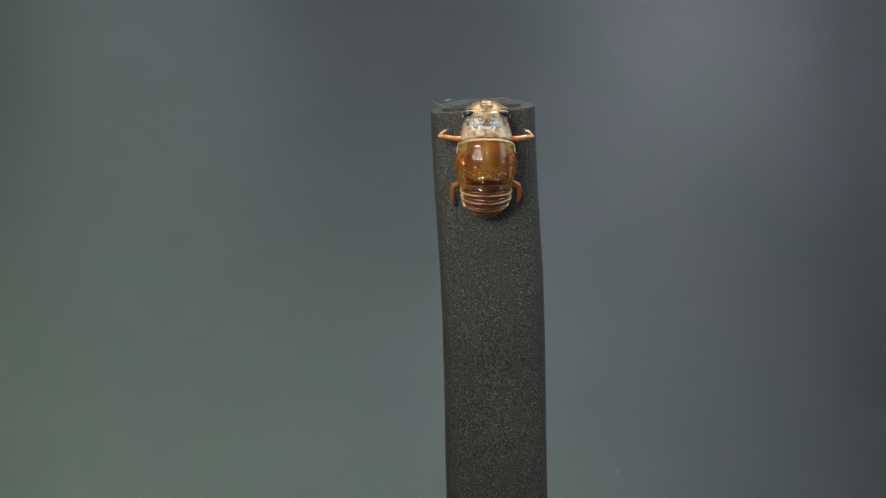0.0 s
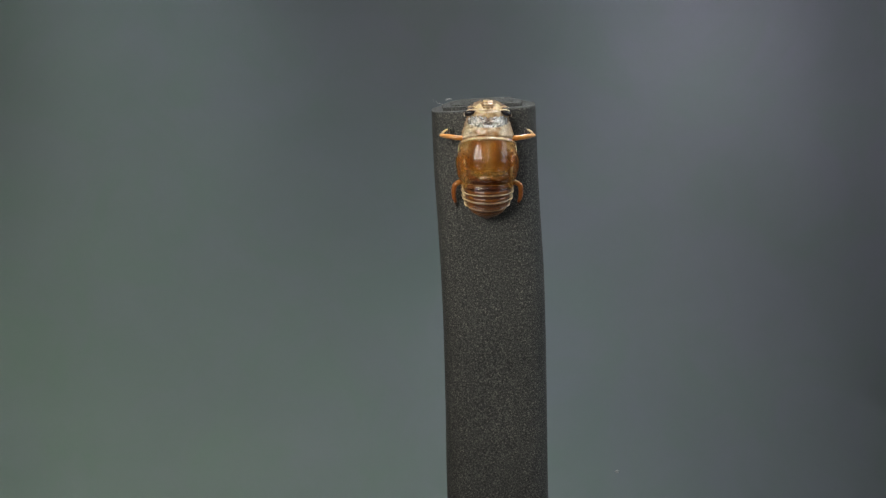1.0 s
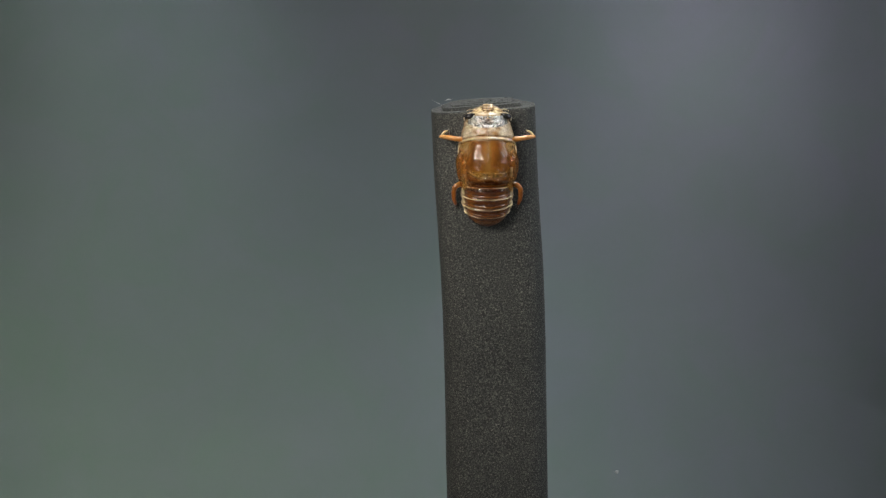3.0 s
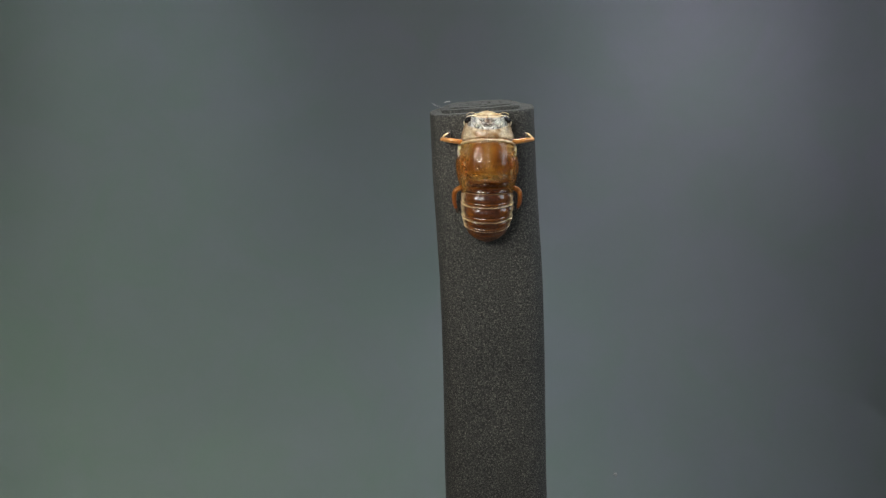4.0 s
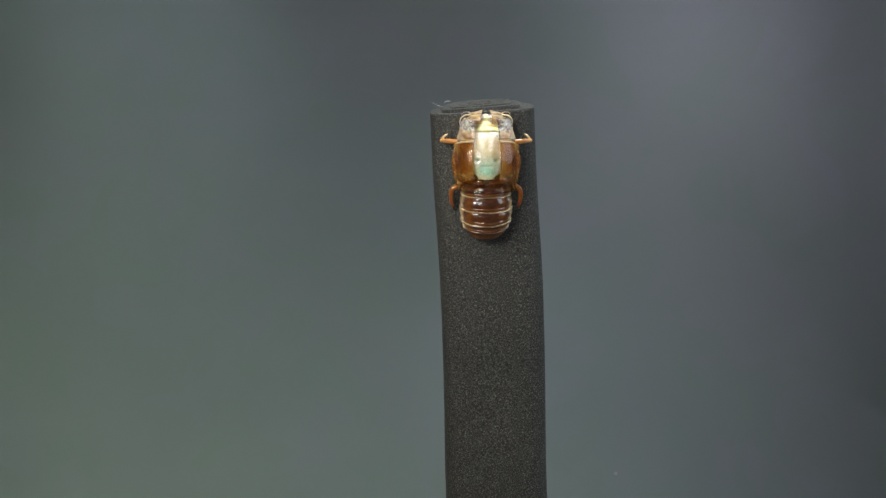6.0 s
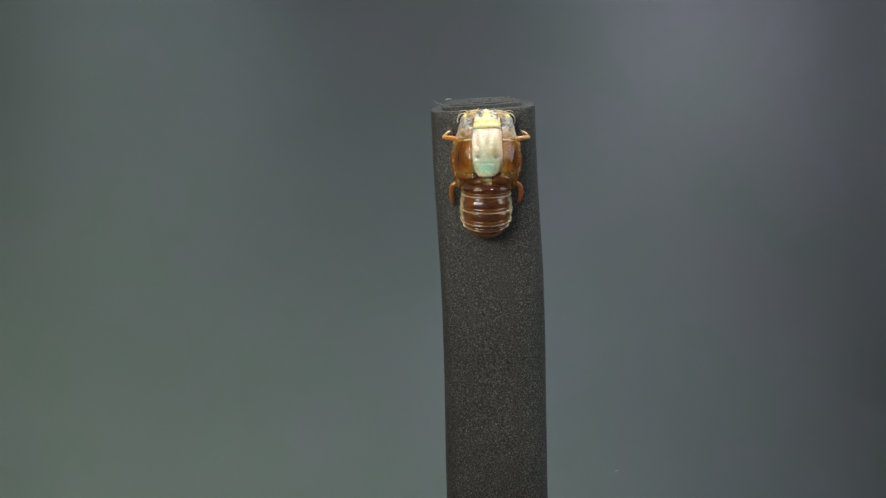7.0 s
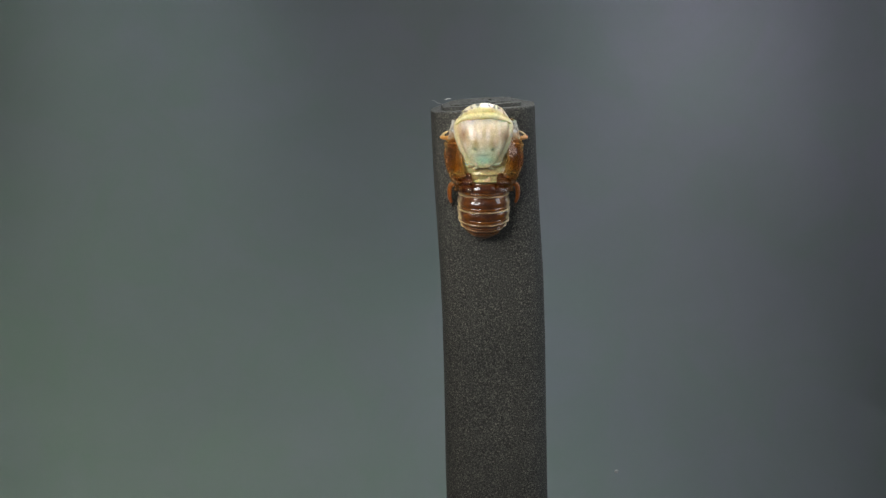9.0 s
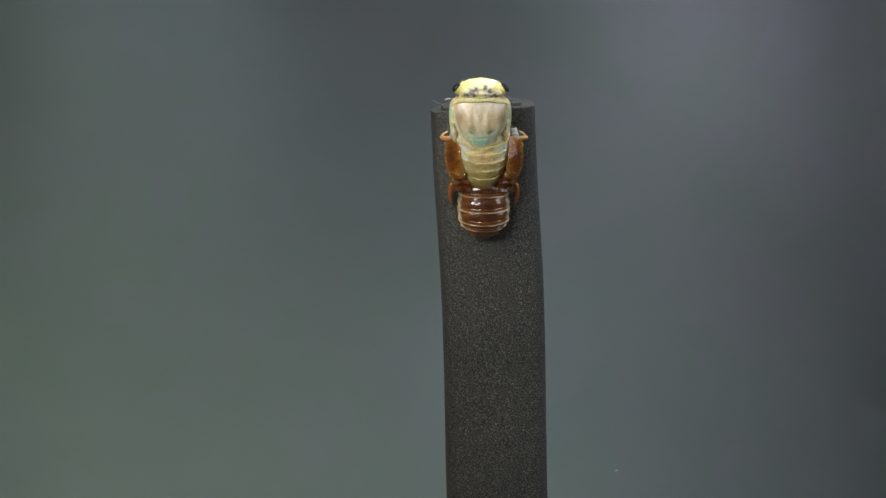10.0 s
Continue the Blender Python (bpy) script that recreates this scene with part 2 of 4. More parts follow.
# ---- the room round the little set ----
def room():
    X0, X1, Y0, Y1, Z0, Z1, T = -1.6, 1.6, -1.8, 1.2, -0.75, 1.75, 0.1
    tagged(solid("floor", WOOD, ((X0, Y0, Z0 - T), (X1, Y1, Z0))), "dark wooden floor of the room", "floor", kind="structure")
    tagged(solid("ceiling", PAINT, ((X0, Y0, Z1), (X1, Y1, Z1 + T))), "plain grey painted ceiling of the room", "ceiling", kind="structure")
    for name, lo, hi in (("wall_north", (X0 - T, Y1, Z0 - T), (X1 + T, Y1 + T, Z1 + T)), ("wall_south", (X0 - T, Y0 - T, Z0 - T), (X1 + T, Y0, Z1 + T)),
                         ("wall_west", (X0 - T, Y0, Z0 - T), (X0, Y1, Z1 + T))):
        tagged(solid(name, PAINT, (lo, hi)), "plain grey painted wall of the room", "wall", kind="structure")
    # a window in the east wall: the wall is built round its opening
    wy0, wy1, wz0, wz1 = -1.15, 0.25, 0.35, 1.62
    tagged(solid("wall_east", PAINT, ((X1, Y0, Z0 - T), (X1 + T, wy0, Z1 + T)), ((X1, wy1, Z0 - T), (X1 + T, Y1, Z1 + T)),
                 ((X1, wy0, Z0 - T), (X1 + T, wy1, wz0)), ((X1, wy0, wz1), (X1 + T, wy1, Z1 + T))), "plain grey painted wall with a window opening", "wall", kind="structure")
    win = tagged(new("window_1"), "plain window with a pale frame in the wall", "window", kind="structure")
    for lo, hi in (((X1 + 0.03, wy0, wz0), (X1 + 0.07, wy1, wz0 + 0.04)), ((X1 + 0.03, wy0, wz1 - 0.04), (X1 + 0.07, wy1, wz1)),
                   ((X1 + 0.03, wy0, wz0 + 0.04), (X1 + 0.07, wy0 + 0.04, wz1 - 0.04)), ((X1 + 0.03, wy1 - 0.04, wz0 + 0.04), (X1 + 0.07, wy1, wz1 - 0.04))):
        solid("window_frame", PAINT, (lo, hi)).parent = win
    sky = bpy.data.lights.new("window_daylight", "AREA")
    sky.shape, sky.size, sky.size_y, sky.energy, sky.color = "RECTANGLE", wy1 - wy0, wz1 - wz0, WINDOW_POWER, (0.80, 0.88, 1.0)
    new("window_daylight", sky).matrix_basis = look((X1 + 0.02, (wy0 + wy1) / 2, (wz0 + wz1) / 2), (0.0, (wy0 + wy1) / 2, (wz0 + wz1) / 2 - 0.35))
    table = tagged(new("table"), "dark wooden table under the foam roll and backdrop", "table")
    table.location = (0, 0, -0.75)
    for name, lo, hi in [("tabletop", (-0.7, -0.95, 0.72), (0.7, 0.65, 0.75))] + \
            [("leg", (x - 0.03, y - 0.03, 0), (x + 0.03, y + 0.03, 0.719)) for x in (-0.62, 0.62) for y in (-0.87, 0.57)]:
        solid(name, WOOD, (lo, hi), bevel=0.004).parent = table


def card(x, z):
    """How far back the card lies at a place: swept forward at its foot, buckled at the top, one edge curling."""
    y = 0.45 - 0.62 * max(0, 0.34 - z) ** 2
    y -= 4.8 * max(0, x - 0.125) ** 2 + 25.0 * max(0, x - 0.158) ** 2
    up = 1 / (1 + math.exp(-(z - 0.282) * 32))
    y += (0.068 + 0.328 * up) / 29.5 * math.sin((x - 0.0516) * 29.5)
    y -= 1.9 * (1 - up) * max(0, x - 0.02) ** 2
    d = (z - 0.128) + 0.55 * (x - 0.175)
    return y + 0.003 * math.exp(-(d / 0.005) ** 2) / (1 + math.exp(-(x - 0.170) * 500))


def backdrop():
    """A stiff card sheet, gently buckled, one edge curling away."""
    nx, nz, T = 150, 90, 0.002
    xs, zs = np.linspace(-0.40, 0.275, nx), np.linspace(0.0, 0.56, nz)
    verts, faces = [], []
    for back in (0, T):
        for z in zs:
            for x in xs:
                verts.append((x, card(x, z) + back, z))
    k = nx * nz
    for i in range(nz - 1):
        for j in range(nx - 1):
            q = (i * nx + j, i * nx + j + 1, (i + 1) * nx + j + 1, (i + 1) * nx + j)
            faces += [q, tuple(k + v for v in reversed(q))]
    rim = [i * nx for i in range(nz)] + [(nz - 1) * nx + j for j in range(1, nx)] + \
          [i * nx + nx - 1 for i in range(nz - 2, -1, -1)] + list(range(nx - 2, 0, -1))
    for u, v in zip(rim, rim[1:] + rim[:1]):
        faces.append((u, v, k + v, k + u))
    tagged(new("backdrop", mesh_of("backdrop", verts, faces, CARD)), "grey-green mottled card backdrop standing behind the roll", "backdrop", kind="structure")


SPECK = (0.0649, 0.0896)


def speck_of_lint():
    x, z = SPECK
    me = blob("lint_speck", (0, 0, 0), (7, 6, 2), DUST, relief=lambda D: 0.25 * np.sin(D[..., 0] * 5) * np.cos(D[..., 1] * 6), nu=12, nv=8)
    ob = tagged(new("lint_speck", me), "tiny pale speck of lint stuck to the backdrop", "lint")
    ob.matrix_basis = pose(x, card(x, z) - 0.0002, z, 90)


def ring_light():
    """A round lamp on a stand that faces the roll; its ring shows as a highlight on the glossy backs."""
    top = tagged(new("ring_light"), "round white ring lamp on a black stand", "lamp")
    top.matrix_basis = pose(-0.118, -0.20, 0.0, 0, 0, -31)
    for name, R, r, mat, y in (("diffuser", 0.054, 0.011, LAMP, 0.0), ("housing", 0.054, 0.016, PLASTIC, -0.018)):
        verts, faces, n, m = [], [], 64, 14
        for i in range(n):
            a = 2 * math.pi * i / n
            for j in range(m):
                b = 2 * math.pi * j / m
                q = R + r * math.cos(b)
                verts.append((q * math.cos(a), y + r * math.sin(b) * 0.6, 0.40 + q * math.sin(a)))
                faces.append((i * m + j, i * m + (j + 1) % m, (i + 1) % n * m + (j + 1) % m, (i + 1) % n * m + j))
        new(name, mesh_of(name, verts, faces, mat)).parent = top
    solid("stand", PLASTIC, ((-0.008, -0.045, 0.012), (0.008, -0.028, 0.345)), bevel=0.003).parent = top
    solid("foot", PLASTIC, ((-0.07, -0.10, 0.0), (0.07, 0.02, 0.012)), bevel=0.004).parent = top


def light_panel():
    top = tagged(new("ceiling_light"), "flat square ceiling light with a white diffuser", "lamp")
    top.location = (0.317, 0.25, 1.70)
    solid("frame", PLASTIC, ((-0.33, -0.33, 0.0), (0.33, 0.33, 0.05)), bevel=0.004).parent = top
    solid("diffuser", PANEL, ((-0.3, -0.3, -0.006), (0.3, 0.3, -0.001))).parent = top


# ---- the foam roll ----
R = 0.0125
TOP = 0.300
CUT = 0.025          # the sheet was cut a little askew


def bend(z):
    """How far the roll's axis wanders sideways at a height."""
    d = (TOP - z) * 1000
    return 0.001 * float(AXIS(d))


AXIS = smooth((-3, 0.0), (0, 0.0), (14, 0.05), (28, 0.4), (45, 0.8), (65, 0.65), (92, 0.15), (130, 0.0), (300, 0.0))


def roll_shape(a, r, k=4.4):
    """A point of a rounded-square section at the angle a and the size r; k squares its corners."""
    c, s = math.cos(a), math.sin(a)
    q = (abs(c) ** k + abs(s) ** k) ** (-1 / k)
    return r * q * c * (1 - 0.38 * max(0, s)), r * q * s


def foam_roll():
    """A sheet of foam wound into a roll; its inner turns stand a little proud of the outer one."""
    top = tagged(new("foam_roll"), "charcoal grey foam sheet rolled into an upright pole on the table", "foam roll")
    n, m = 96, 150
    verts, faces = [], []
    zs = list(np.linspace(0, TOP - 0.0008, m)) + [TOP - 0.0003, TOP - 0.0001, TOP]
    rad = [1.0] * m + [0.999, 0.994, 0.984]
    for z, q in zip(zs, rad):
        for j in range(n):
            a = 2 * math.pi * j / n
            w = 1 + 0.010 * noise.noise((math.cos(a) * 1.2, math.sin(a) * 1.2, z * 28)) + 0.005 * noise.noise((math.cos(a) * 4, math.sin(a) * 4, z * 120))
            x, y = roll_shape(a, R * q * w)
            verts.append((x + bend(z), y, z + CUT * x * max(0, 1 - (TOP - z) / 0.02)))
    k = len(zs)
    for i in range(k - 1):
        for j in range(n):
            faces.append((i * n + j, i * n + (j + 1) % n, (i + 1) * n + (j + 1) % n, (i + 1) * n + j))
    faces += [tuple(range(n - 1, -1, -1)), tuple((k - 1) * n + j for j in range(n))]
    me = mesh_of("outer_wrap", verts, faces, FOAM)
    me.materials.append(CUT_FOAM)
    for p in me.polygons:
        if p.normal.z > 0.5:
            p.material_index, p.use_smooth = 1, False
    wrap = new("outer_wrap", me)
    wrap.parent = top
    # wound inner turns
    for turn, (r0, r1, up) in enumerate(((0.0106, 0.0086, 0.0007), (0.0087, 0.0064, 0.0010), (0.0066, 0.0038, 0.0011), (0.0040, 0.0009, 0.0011))):
        verts, faces, n = [], [], 72
        for j in range(n + 1):
            a = 2 * math.pi * j / n + 0.7
            f = j / n
            ro = r0 + (r1 + 0.0003 - r0) * f
            ri = max(0.0003, ro - 0.00235)
            h = up + 0.00012 * noise.noise((math.cos(a) * 2, math.sin(a) * 2, turn * 3.1)) + 0.0002 * f
            for r, z in ((ro, -0.004), (ro, h - 0.00012), (ro - 0.00012, h), (ri + 0.00012, h), (ri, h - 0.00012), (ri, -0.004)):
                x, y = roll_shape(a, r, 9.0)
                verts.append((x + bend(TOP), y, TOP + z + CUT * x))
        for j in range(n):
            for i in range(6):
                faces.append((j * 6 + i, j * 6 + (i + 1) % 6, (j + 1) * 6 + (i + 1) % 6, (j + 1) * 6 + i))
        faces += [tuple(range(6)), tuple(n * 6 + i for i in range(5, -1, -1))]
        new("inner_turn", mesh_of("inner_turn", verts, faces, CUT_FOAM)).parent = top


def lint():
    """A tuft of pale fibres caught on the roll's rim, and a speck on the backdrop."""
    bm = tube("lint_tuft", [(-74, 119, -40), (-69, 121, -42), (-63, 121, -40)], [0.4, 0.9, 0.4], FIBRE)
    ob = tagged(new("lint_tuft", bm), "small tuft of pale lint on the foam rim", "lint")
    ob.matrix_basis = ORIGIN
    rng = random.Random(4)
    for _ in range(2):
        x, y = -88 + rng.random() * 18, 110 + rng.random() * 6
        p = [(x + 6, y + 1, -30), (x, y + 3, -28), (x - 6 - rng.random() * 5, y + 4 + rng.random() * 5, -30)]
        f = new("fibre", tube("fibre", p, [0.2, 0.16, 0.12], FIBRE, n=5, steps=4))
        f.parent = ob


# the insects' own space: x across, y up the roll, z out of its face
ORIGIN = pose(0.0003, -0.0125, 0.28588, 90, 0, 0) @ pose(0, 0, 0, 0, 0, -2.3)

# ---- pigments ----
AMBER, DEEP, ORANGE, CREAM = (0.225, 0.070, 0.004), (0.036, 0.008, 0.002), (0.40, 0.135, 0.007), (0.72, 0.55, 0.30)
BROWN, WAX, TAN = (0.088, 0.022, 0.003), (0.50, 0.49, 0.44), (0.46, 0.30, 0.13)
YELLOW, OLIVE, TEAL, MILK = (0.66, 0.60, 0.23), (0.30, 0.25, 0.07), (0.33, 0.60, 0.45), (0.71, 0.63, 0.36)
BLUSH, FLESH, PEARL = (0.58, 0.475, 0.30), (0.31, 0.18, 0.085), (0.76, 0.69, 0.54)


# ---- the nymph's shell ----
def nymph():
    """The old skin: plates split along the back, abdomen rings, head, legs. Returns its moving parts."""
    top = tagged(new("cicada_nymph"), "glossy amber-brown cicada nymph skin splitting along the back, clinging to foam", "insect")
    top.matrix_basis = ORIGIN
    P = {}

    def belly_paint(D, Q):
        return lerp(DEEP, BROWN, 0.5 + 0.5 * D[..., 1])
    part("belly", blob("belly", (0, -5, 10), (36, 80, 8), SHELL, belly_paint, nv=24), top)

    # rings of the abdomen, each tucked under the one before it
    wid = smooth((-125, 8), (-121, 22), (-114, 32), (-104, 39.5), (-92, 43), (-75, 45), (-50, 45.5), (-30, 44), (0, 45))
    hei = smooth((-125, 5), (-121, 17), (-114, 27), (-104, 36), (-92, 43), (-75, 49), (-50, 53), (-30, 54), (0, 56))
    rims = (-33, -58, -86, -103, -115, -125)
    for i, rear in enumerate(rims):
        front = (-8, -30, -54, -80, -96, -106)[i]

        def paint(s, th, y, x, i=i):
            a = np.abs(th)
            c = lerp(lerp(AMBER, BROWN, 0.75), lerp(BROWN, DEEP, 0.4), 0.5 + 0.8 * wrinkle(x, y, 0.09, i * 2.1))
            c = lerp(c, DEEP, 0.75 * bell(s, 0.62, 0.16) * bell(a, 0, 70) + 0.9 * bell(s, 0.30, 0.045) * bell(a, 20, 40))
            c = lerp(c, ORANGE, 0.35 * bell(s, 0.20, 0.07) * bell(a, 0, 60) + 0.25 * bell(a, 40, 12))
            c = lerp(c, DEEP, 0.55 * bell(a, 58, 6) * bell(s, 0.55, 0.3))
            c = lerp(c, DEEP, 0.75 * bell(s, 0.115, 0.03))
            rim = bell(s, 0.03, 0.055) * (0.75, 0.9, 0.7, 0.4, 0.25, 0.0)[i]
            edge = np.clip((a - 56) / 7, 0, 1) * np.clip((86 - a) / 6, 0, 1) * np.clip(1.25 - s, 0, 1)
            return lerp(c, CREAM, rim * (0.28 + 0.72 * np.clip(a / 55, 0, 1)) + (0.5, 0.95, 0.95, 0.85, 0.6, 0.1)[i] * edge)

        def relief(s, th, y, x, i=i):
            a = np.abs(th)
            e = 1.5 * bell(s, 0.03, 0.06) - 1.3 * bell(s, 0.12, 0.035) - 3.5 * np.clip(s - 0.55, 0, 1) ** 1.2 + 1.6 * bell(s, 0.5, 0.2)
            e += 0.9 * bell(s, 0.23, 0.05) * bell(a, 0, 55) - 1.1 * bell(s, 0.31, 0.03) * bell(a, 20, 40)
            e += 1.4 * bell(a, 66, 7) - 1.0 * bell(a, 55, 4)
            return (e + 0.8 * wrinkle(x, y, 0.10, i * 3.3) + 0.7 * wrinkle(x, y, 0.26, i * 1.3) + 1.5 * bell(x, 2, 9) * bell(s, 0.3, 0.2) * wrinkle(x, y, 0.30, i + 0.4)) * (0.5 if i > 3 else 1)
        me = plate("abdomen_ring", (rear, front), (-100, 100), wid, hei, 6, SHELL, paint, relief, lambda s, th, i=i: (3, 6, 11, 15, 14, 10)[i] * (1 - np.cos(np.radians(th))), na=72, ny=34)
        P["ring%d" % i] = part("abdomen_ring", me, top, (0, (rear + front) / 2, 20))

    def squiggles(x, y):
        """Winding dark grooves on the waxy front of the collar, the same on both sides."""
        b = np.abs(x)
        n1, n2 = wrinkle(b, y, 0.12, 8.3), wrinkle(b, y * 0.8, 0.21, 3.7)
        return np.clip(bell(n1, 0.0, 0.10) + 0.7 * bell(n2, 0.02, 0.09), 0, 1)

    def creases(x, y):
        """Sharp slanting folds."""
        return bell(wrinkle(np.abs(x) * 0.5, y + 0.3 * np.abs(x), 0.16, 17.0), 0.0, 0.09)

    # split plates, left and right of the midline; they hinge on their outer edges
    for side, sg in (("l", -1), ("r", 1)):
        ang = (-96, 0) if sg < 0 else (0, 96)

        def waist_paint(s, th, y, x):
            a = np.abs(th)
            c = lerp(lerp(BROWN, DEEP, 0.35 + 0.5 * np.cos(s * 14) + 0.6 * wrinkle(x, y, 0.1, 3)), (0.40, 0.25, 0.09), 0.6 * creases(x, y) * np.clip((a - 25) / 15, 0, 1))
            c = lerp(c, (0.20, 0.07, 0.035), 0.8 * bell(s, 0.75, 0.14) * bell(a, 10, 25))
            c = lerp(c, ORANGE, 0.45 * bell(s, 0.30, 0.06) + 0.3 * bell(s, 0.55, 0.05))
            return lerp(c, TAN, 0.65 * bell(a, 46, 12) * bell(s, 0.7, 0.25) + 0.3 * bell(a, 65, 10))

        def waist_relief(s, th, y, x):
            return 1.9 * np.cos(s * 14) - 1.5 * s + 0.7 * wrinkle(x, y, 0.15, 1.5) + 0.9 * bell(x, 0, 12) * wrinkle(x, y, 0.35, 8)

        def thorax_paint(s, th, y, x):
            a, b = np.abs(th), np.abs(x)
            n = wrinkle(x, y, 0.07, 14)
            c = lerp(AMBER, ORANGE, 0.25 + 0.5 * n)
            c = lerp(c, DEEP, 0.75 * bell(b, 24, 12) * bell(y, 30, 18))
            c = lerp(c, (0.33, 0.17, 0.035), 0.7 * bell(b, 0, 7) * bell(y, 30, 30))
            c = lerp(c, (0.42, 0.27, 0.07), 0.85 * bell(y - 0.004 * b * b, -1, 4) * bell(b, 14, 24))
            c = lerp(c, (0.64, 0.47, 0.24), 0.9 * bell(b, 40, 7) * bell(y, 43, 12) * np.clip(0.8 + 1.6 * wrinkle(x, y, 0.16, 23), 0, 1) + 0.6 * bell(b, 23, 9) * bell(y, 54, 3))
            c = lerp(c, BROWN, 0.6 * bell(b, 45, 3) * bell(y, 22, 14))
            c = lerp(c, (0.62, 0.47, 0.25), np.clip((a - 56) / 8, 0, 1) * (0.30 + 0.65 * bell(y, 44, 5) + 0.65 * bell(y, 29, 5) + 0.5 * bell(y, 5, 6)))
            c = lerp(c, CREAM, 0.6 * bell(s, 1.0, 0.03) + 0.35 * bell(b, 1, 2) * bell(y, 56, 9))
            c = lerp(c, (0.42, 0.25, 0.055), 0.7 * np.clip((y - 26) / 20, 0, 1) * np.clip((b - 24) / 12, 0, 1))
            c = lerp(c, DEEP, 0.85 * creases(x, y) * bell(y, 0, 11) * np.clip((b - 8) / 8, 0, 1))
            c = lerp(c, ORANGE, 0.55 * np.clip((b - 32) / 8, 0, 1) * np.clip((y - 2) / 10, 0, 1) * bell(y, 18, 16))
            c = lerp(c, (0.30, 0.19, 0.06), 0.3 * bell(b, 0, 6))
            return lerp(c, DEEP, 0.6 * bell(s, 0.0, 0.03))

        def thorax_relief(s, th, y, x):
            a, b = np.abs(th), np.abs(x)
            e = 1.2 * bell(s, 1.0, 0.04) + 0.5 * bell(s, 0.02, 0.05) - 1.8 * bell(s, 0.10, 0.05) * bell(b, 0, 34)
            e += 1.2 * bell(b, 24, 13) * bell(y, 28, 20) - 1.8 * bell(a, 51, 5) * bell(s, 0.45, 0.4)
            e += 2.2 * bell(a, 62, 9) * (bell(y, 44, 7) + bell(y, 27, 7) + bell(y, 5, 7))
            e += (0.45 + 1.8 * bell(a, 66, 14)) * wrinkle(x, y, 0.22, 5) + 1.3 * bell(x, 2, 12) * bell(y, 3, 6) * wrinkle(x, y, 0.4, 7)
            e -= 3.2 * creases(x, y) * bell(y, 0, 11) * np.clip((b - 8) / 8, 0, 1)
            return e + 0.6 * wrinkle(x, y, 0.06, 2) - 5 * np.clip((s - 0.9) / 0.1, 0, 1) ** 2 * np.clip((a - 20) / 25, 0, 1)
        hinge = Vector((sg * 48, -14, 10))
        half = part("mesonotum", plate("mesonotum", (-9, 54), ang, smooth((-9, 47), (0, 50), (20, 52), (40, 50), (54, 47)),
                                       smooth((-9, 66.5), (0, 68.5), (8, 69), (20, 67.7), (35, 63), (54, 52)), 7, THIN, thorax_paint, thorax_relief,
                                       lambda s, th: 9 * np.cos(np.radians(th)) * s - (3 + 3 * np.cos(np.radians(th * 3)) - 7 * bell(th, 0, 15)) * (1 - s) ** 2, na=64, ny=60), top, hinge, "split half of the back plate, amber")
        P["meso" + side] = half
        P["meta" + side] = part("metanotum", plate("metanotum", (-30, 4), ang, smooth((-30, 45), (-20, 47), (4, 47)), smooth((-30, 54), (-20, 57), (-4, 61), (4, 61)), 7, THIN,
                                waist_paint, waist_relief, None, na=48, ny=36), top, (sg * 42, -34, 12))

        def pad_paint(s, th, y, x):
            a = np.abs(th)
            c = lerp(ORANGE, AMBER, 0.35 + 0.6 * wrinkle(x * 2, y * 0.5, 0.12, 4))
            c = lerp(c, (0.33, 0.20, 0.06), 0.8 * bell(s, 0.25, 0.22) * bell(a, 58, 12))
            c = lerp(c, BROWN, 0.6 * bell(a, 70, 2.5) * bell(s, 0.45, 0.3))
            c = lerp(c, (0.60, 0.42, 0.2), 0.8 * bell(a, 49, 4) * np.clip(0.4 + 1.4 * wrinkle(x, y, 0.13, 9), 0, 1))
            return lerp(c, (0.48, 0.30, 0.11), 0.8 * bell(s, 0.02, 0.05))

        def pad_relief(s, th, y, x):
            a = np.abs(th)
            return 2.6 * bell(a, 82, 12) * bell(s, 0.62, 0.28) - 1.2 * bell(a, 70, 3) + 1.0 * bell(a, 60, 5) + 0.8 * wrinkle(x, y, 0.14, 4) - 3 * np.clip((50 - a) / 5, 0, 1)
        pad = part("wing_pad", plate("wing_pad", (-33, 40), (sg * 45, sg * 104), smooth((-33, 46), (-15, 50.5), (8, 53.5), (26, 52.5), (40, 48)), smooth((-33, 55), (-15, 61), (8, 66), (26, 64), (40, 58)), 9, THIN,
                                     pad_paint, pad_relief, lambda s, th: (1 - s) * 16 * ((np.abs(th) - 72) / 27) ** 2 - s * 12 * np.clip((60 - np.abs(th)) / 15, 0, 1), thick=1.6, na=30, ny=44), half, (0, 0, 0), "tapered orange wing pad")
        pad.location = -hinge * U

        def collar_paint(s, th, y, x):
            a = np.abs(th)
            yy = y + (17 * np.cos(np.radians(th)) - 9) * (1 - s)
            fold = squiggles(x, yy)
            tan = lerp((0.30, 0.16, 0.06), (0.66, 0.53, 0.35), 0.42 + 0.6 * np.clip((a - 16) / 26, 0, 1) + 0.9 * wrinkle(x, y, 0.1, 9))
            front = np.clip((yy - 77 - 0.004 * x * x) / 3, 0, 1)
            c = lerp(tan, WAX, front * (0.85 + 0.5 * wrinkle(x, y, 0.12, 5.5)))
            c = lerp(c, (0.035, 0.03, 0.027), 0.92 * fold * front)
            c = lerp(c, (0.15, 0.085, 0.05), 0.85 * bell(x, 0, 7) * bell(yy, 92, 5))
            c = lerp(c, (0.62, 0.60, 0.52), 0.8 * front * bell(np.hypot(np.abs(x) - 1, (yy - 92) * 1.5), 16, 2.2))
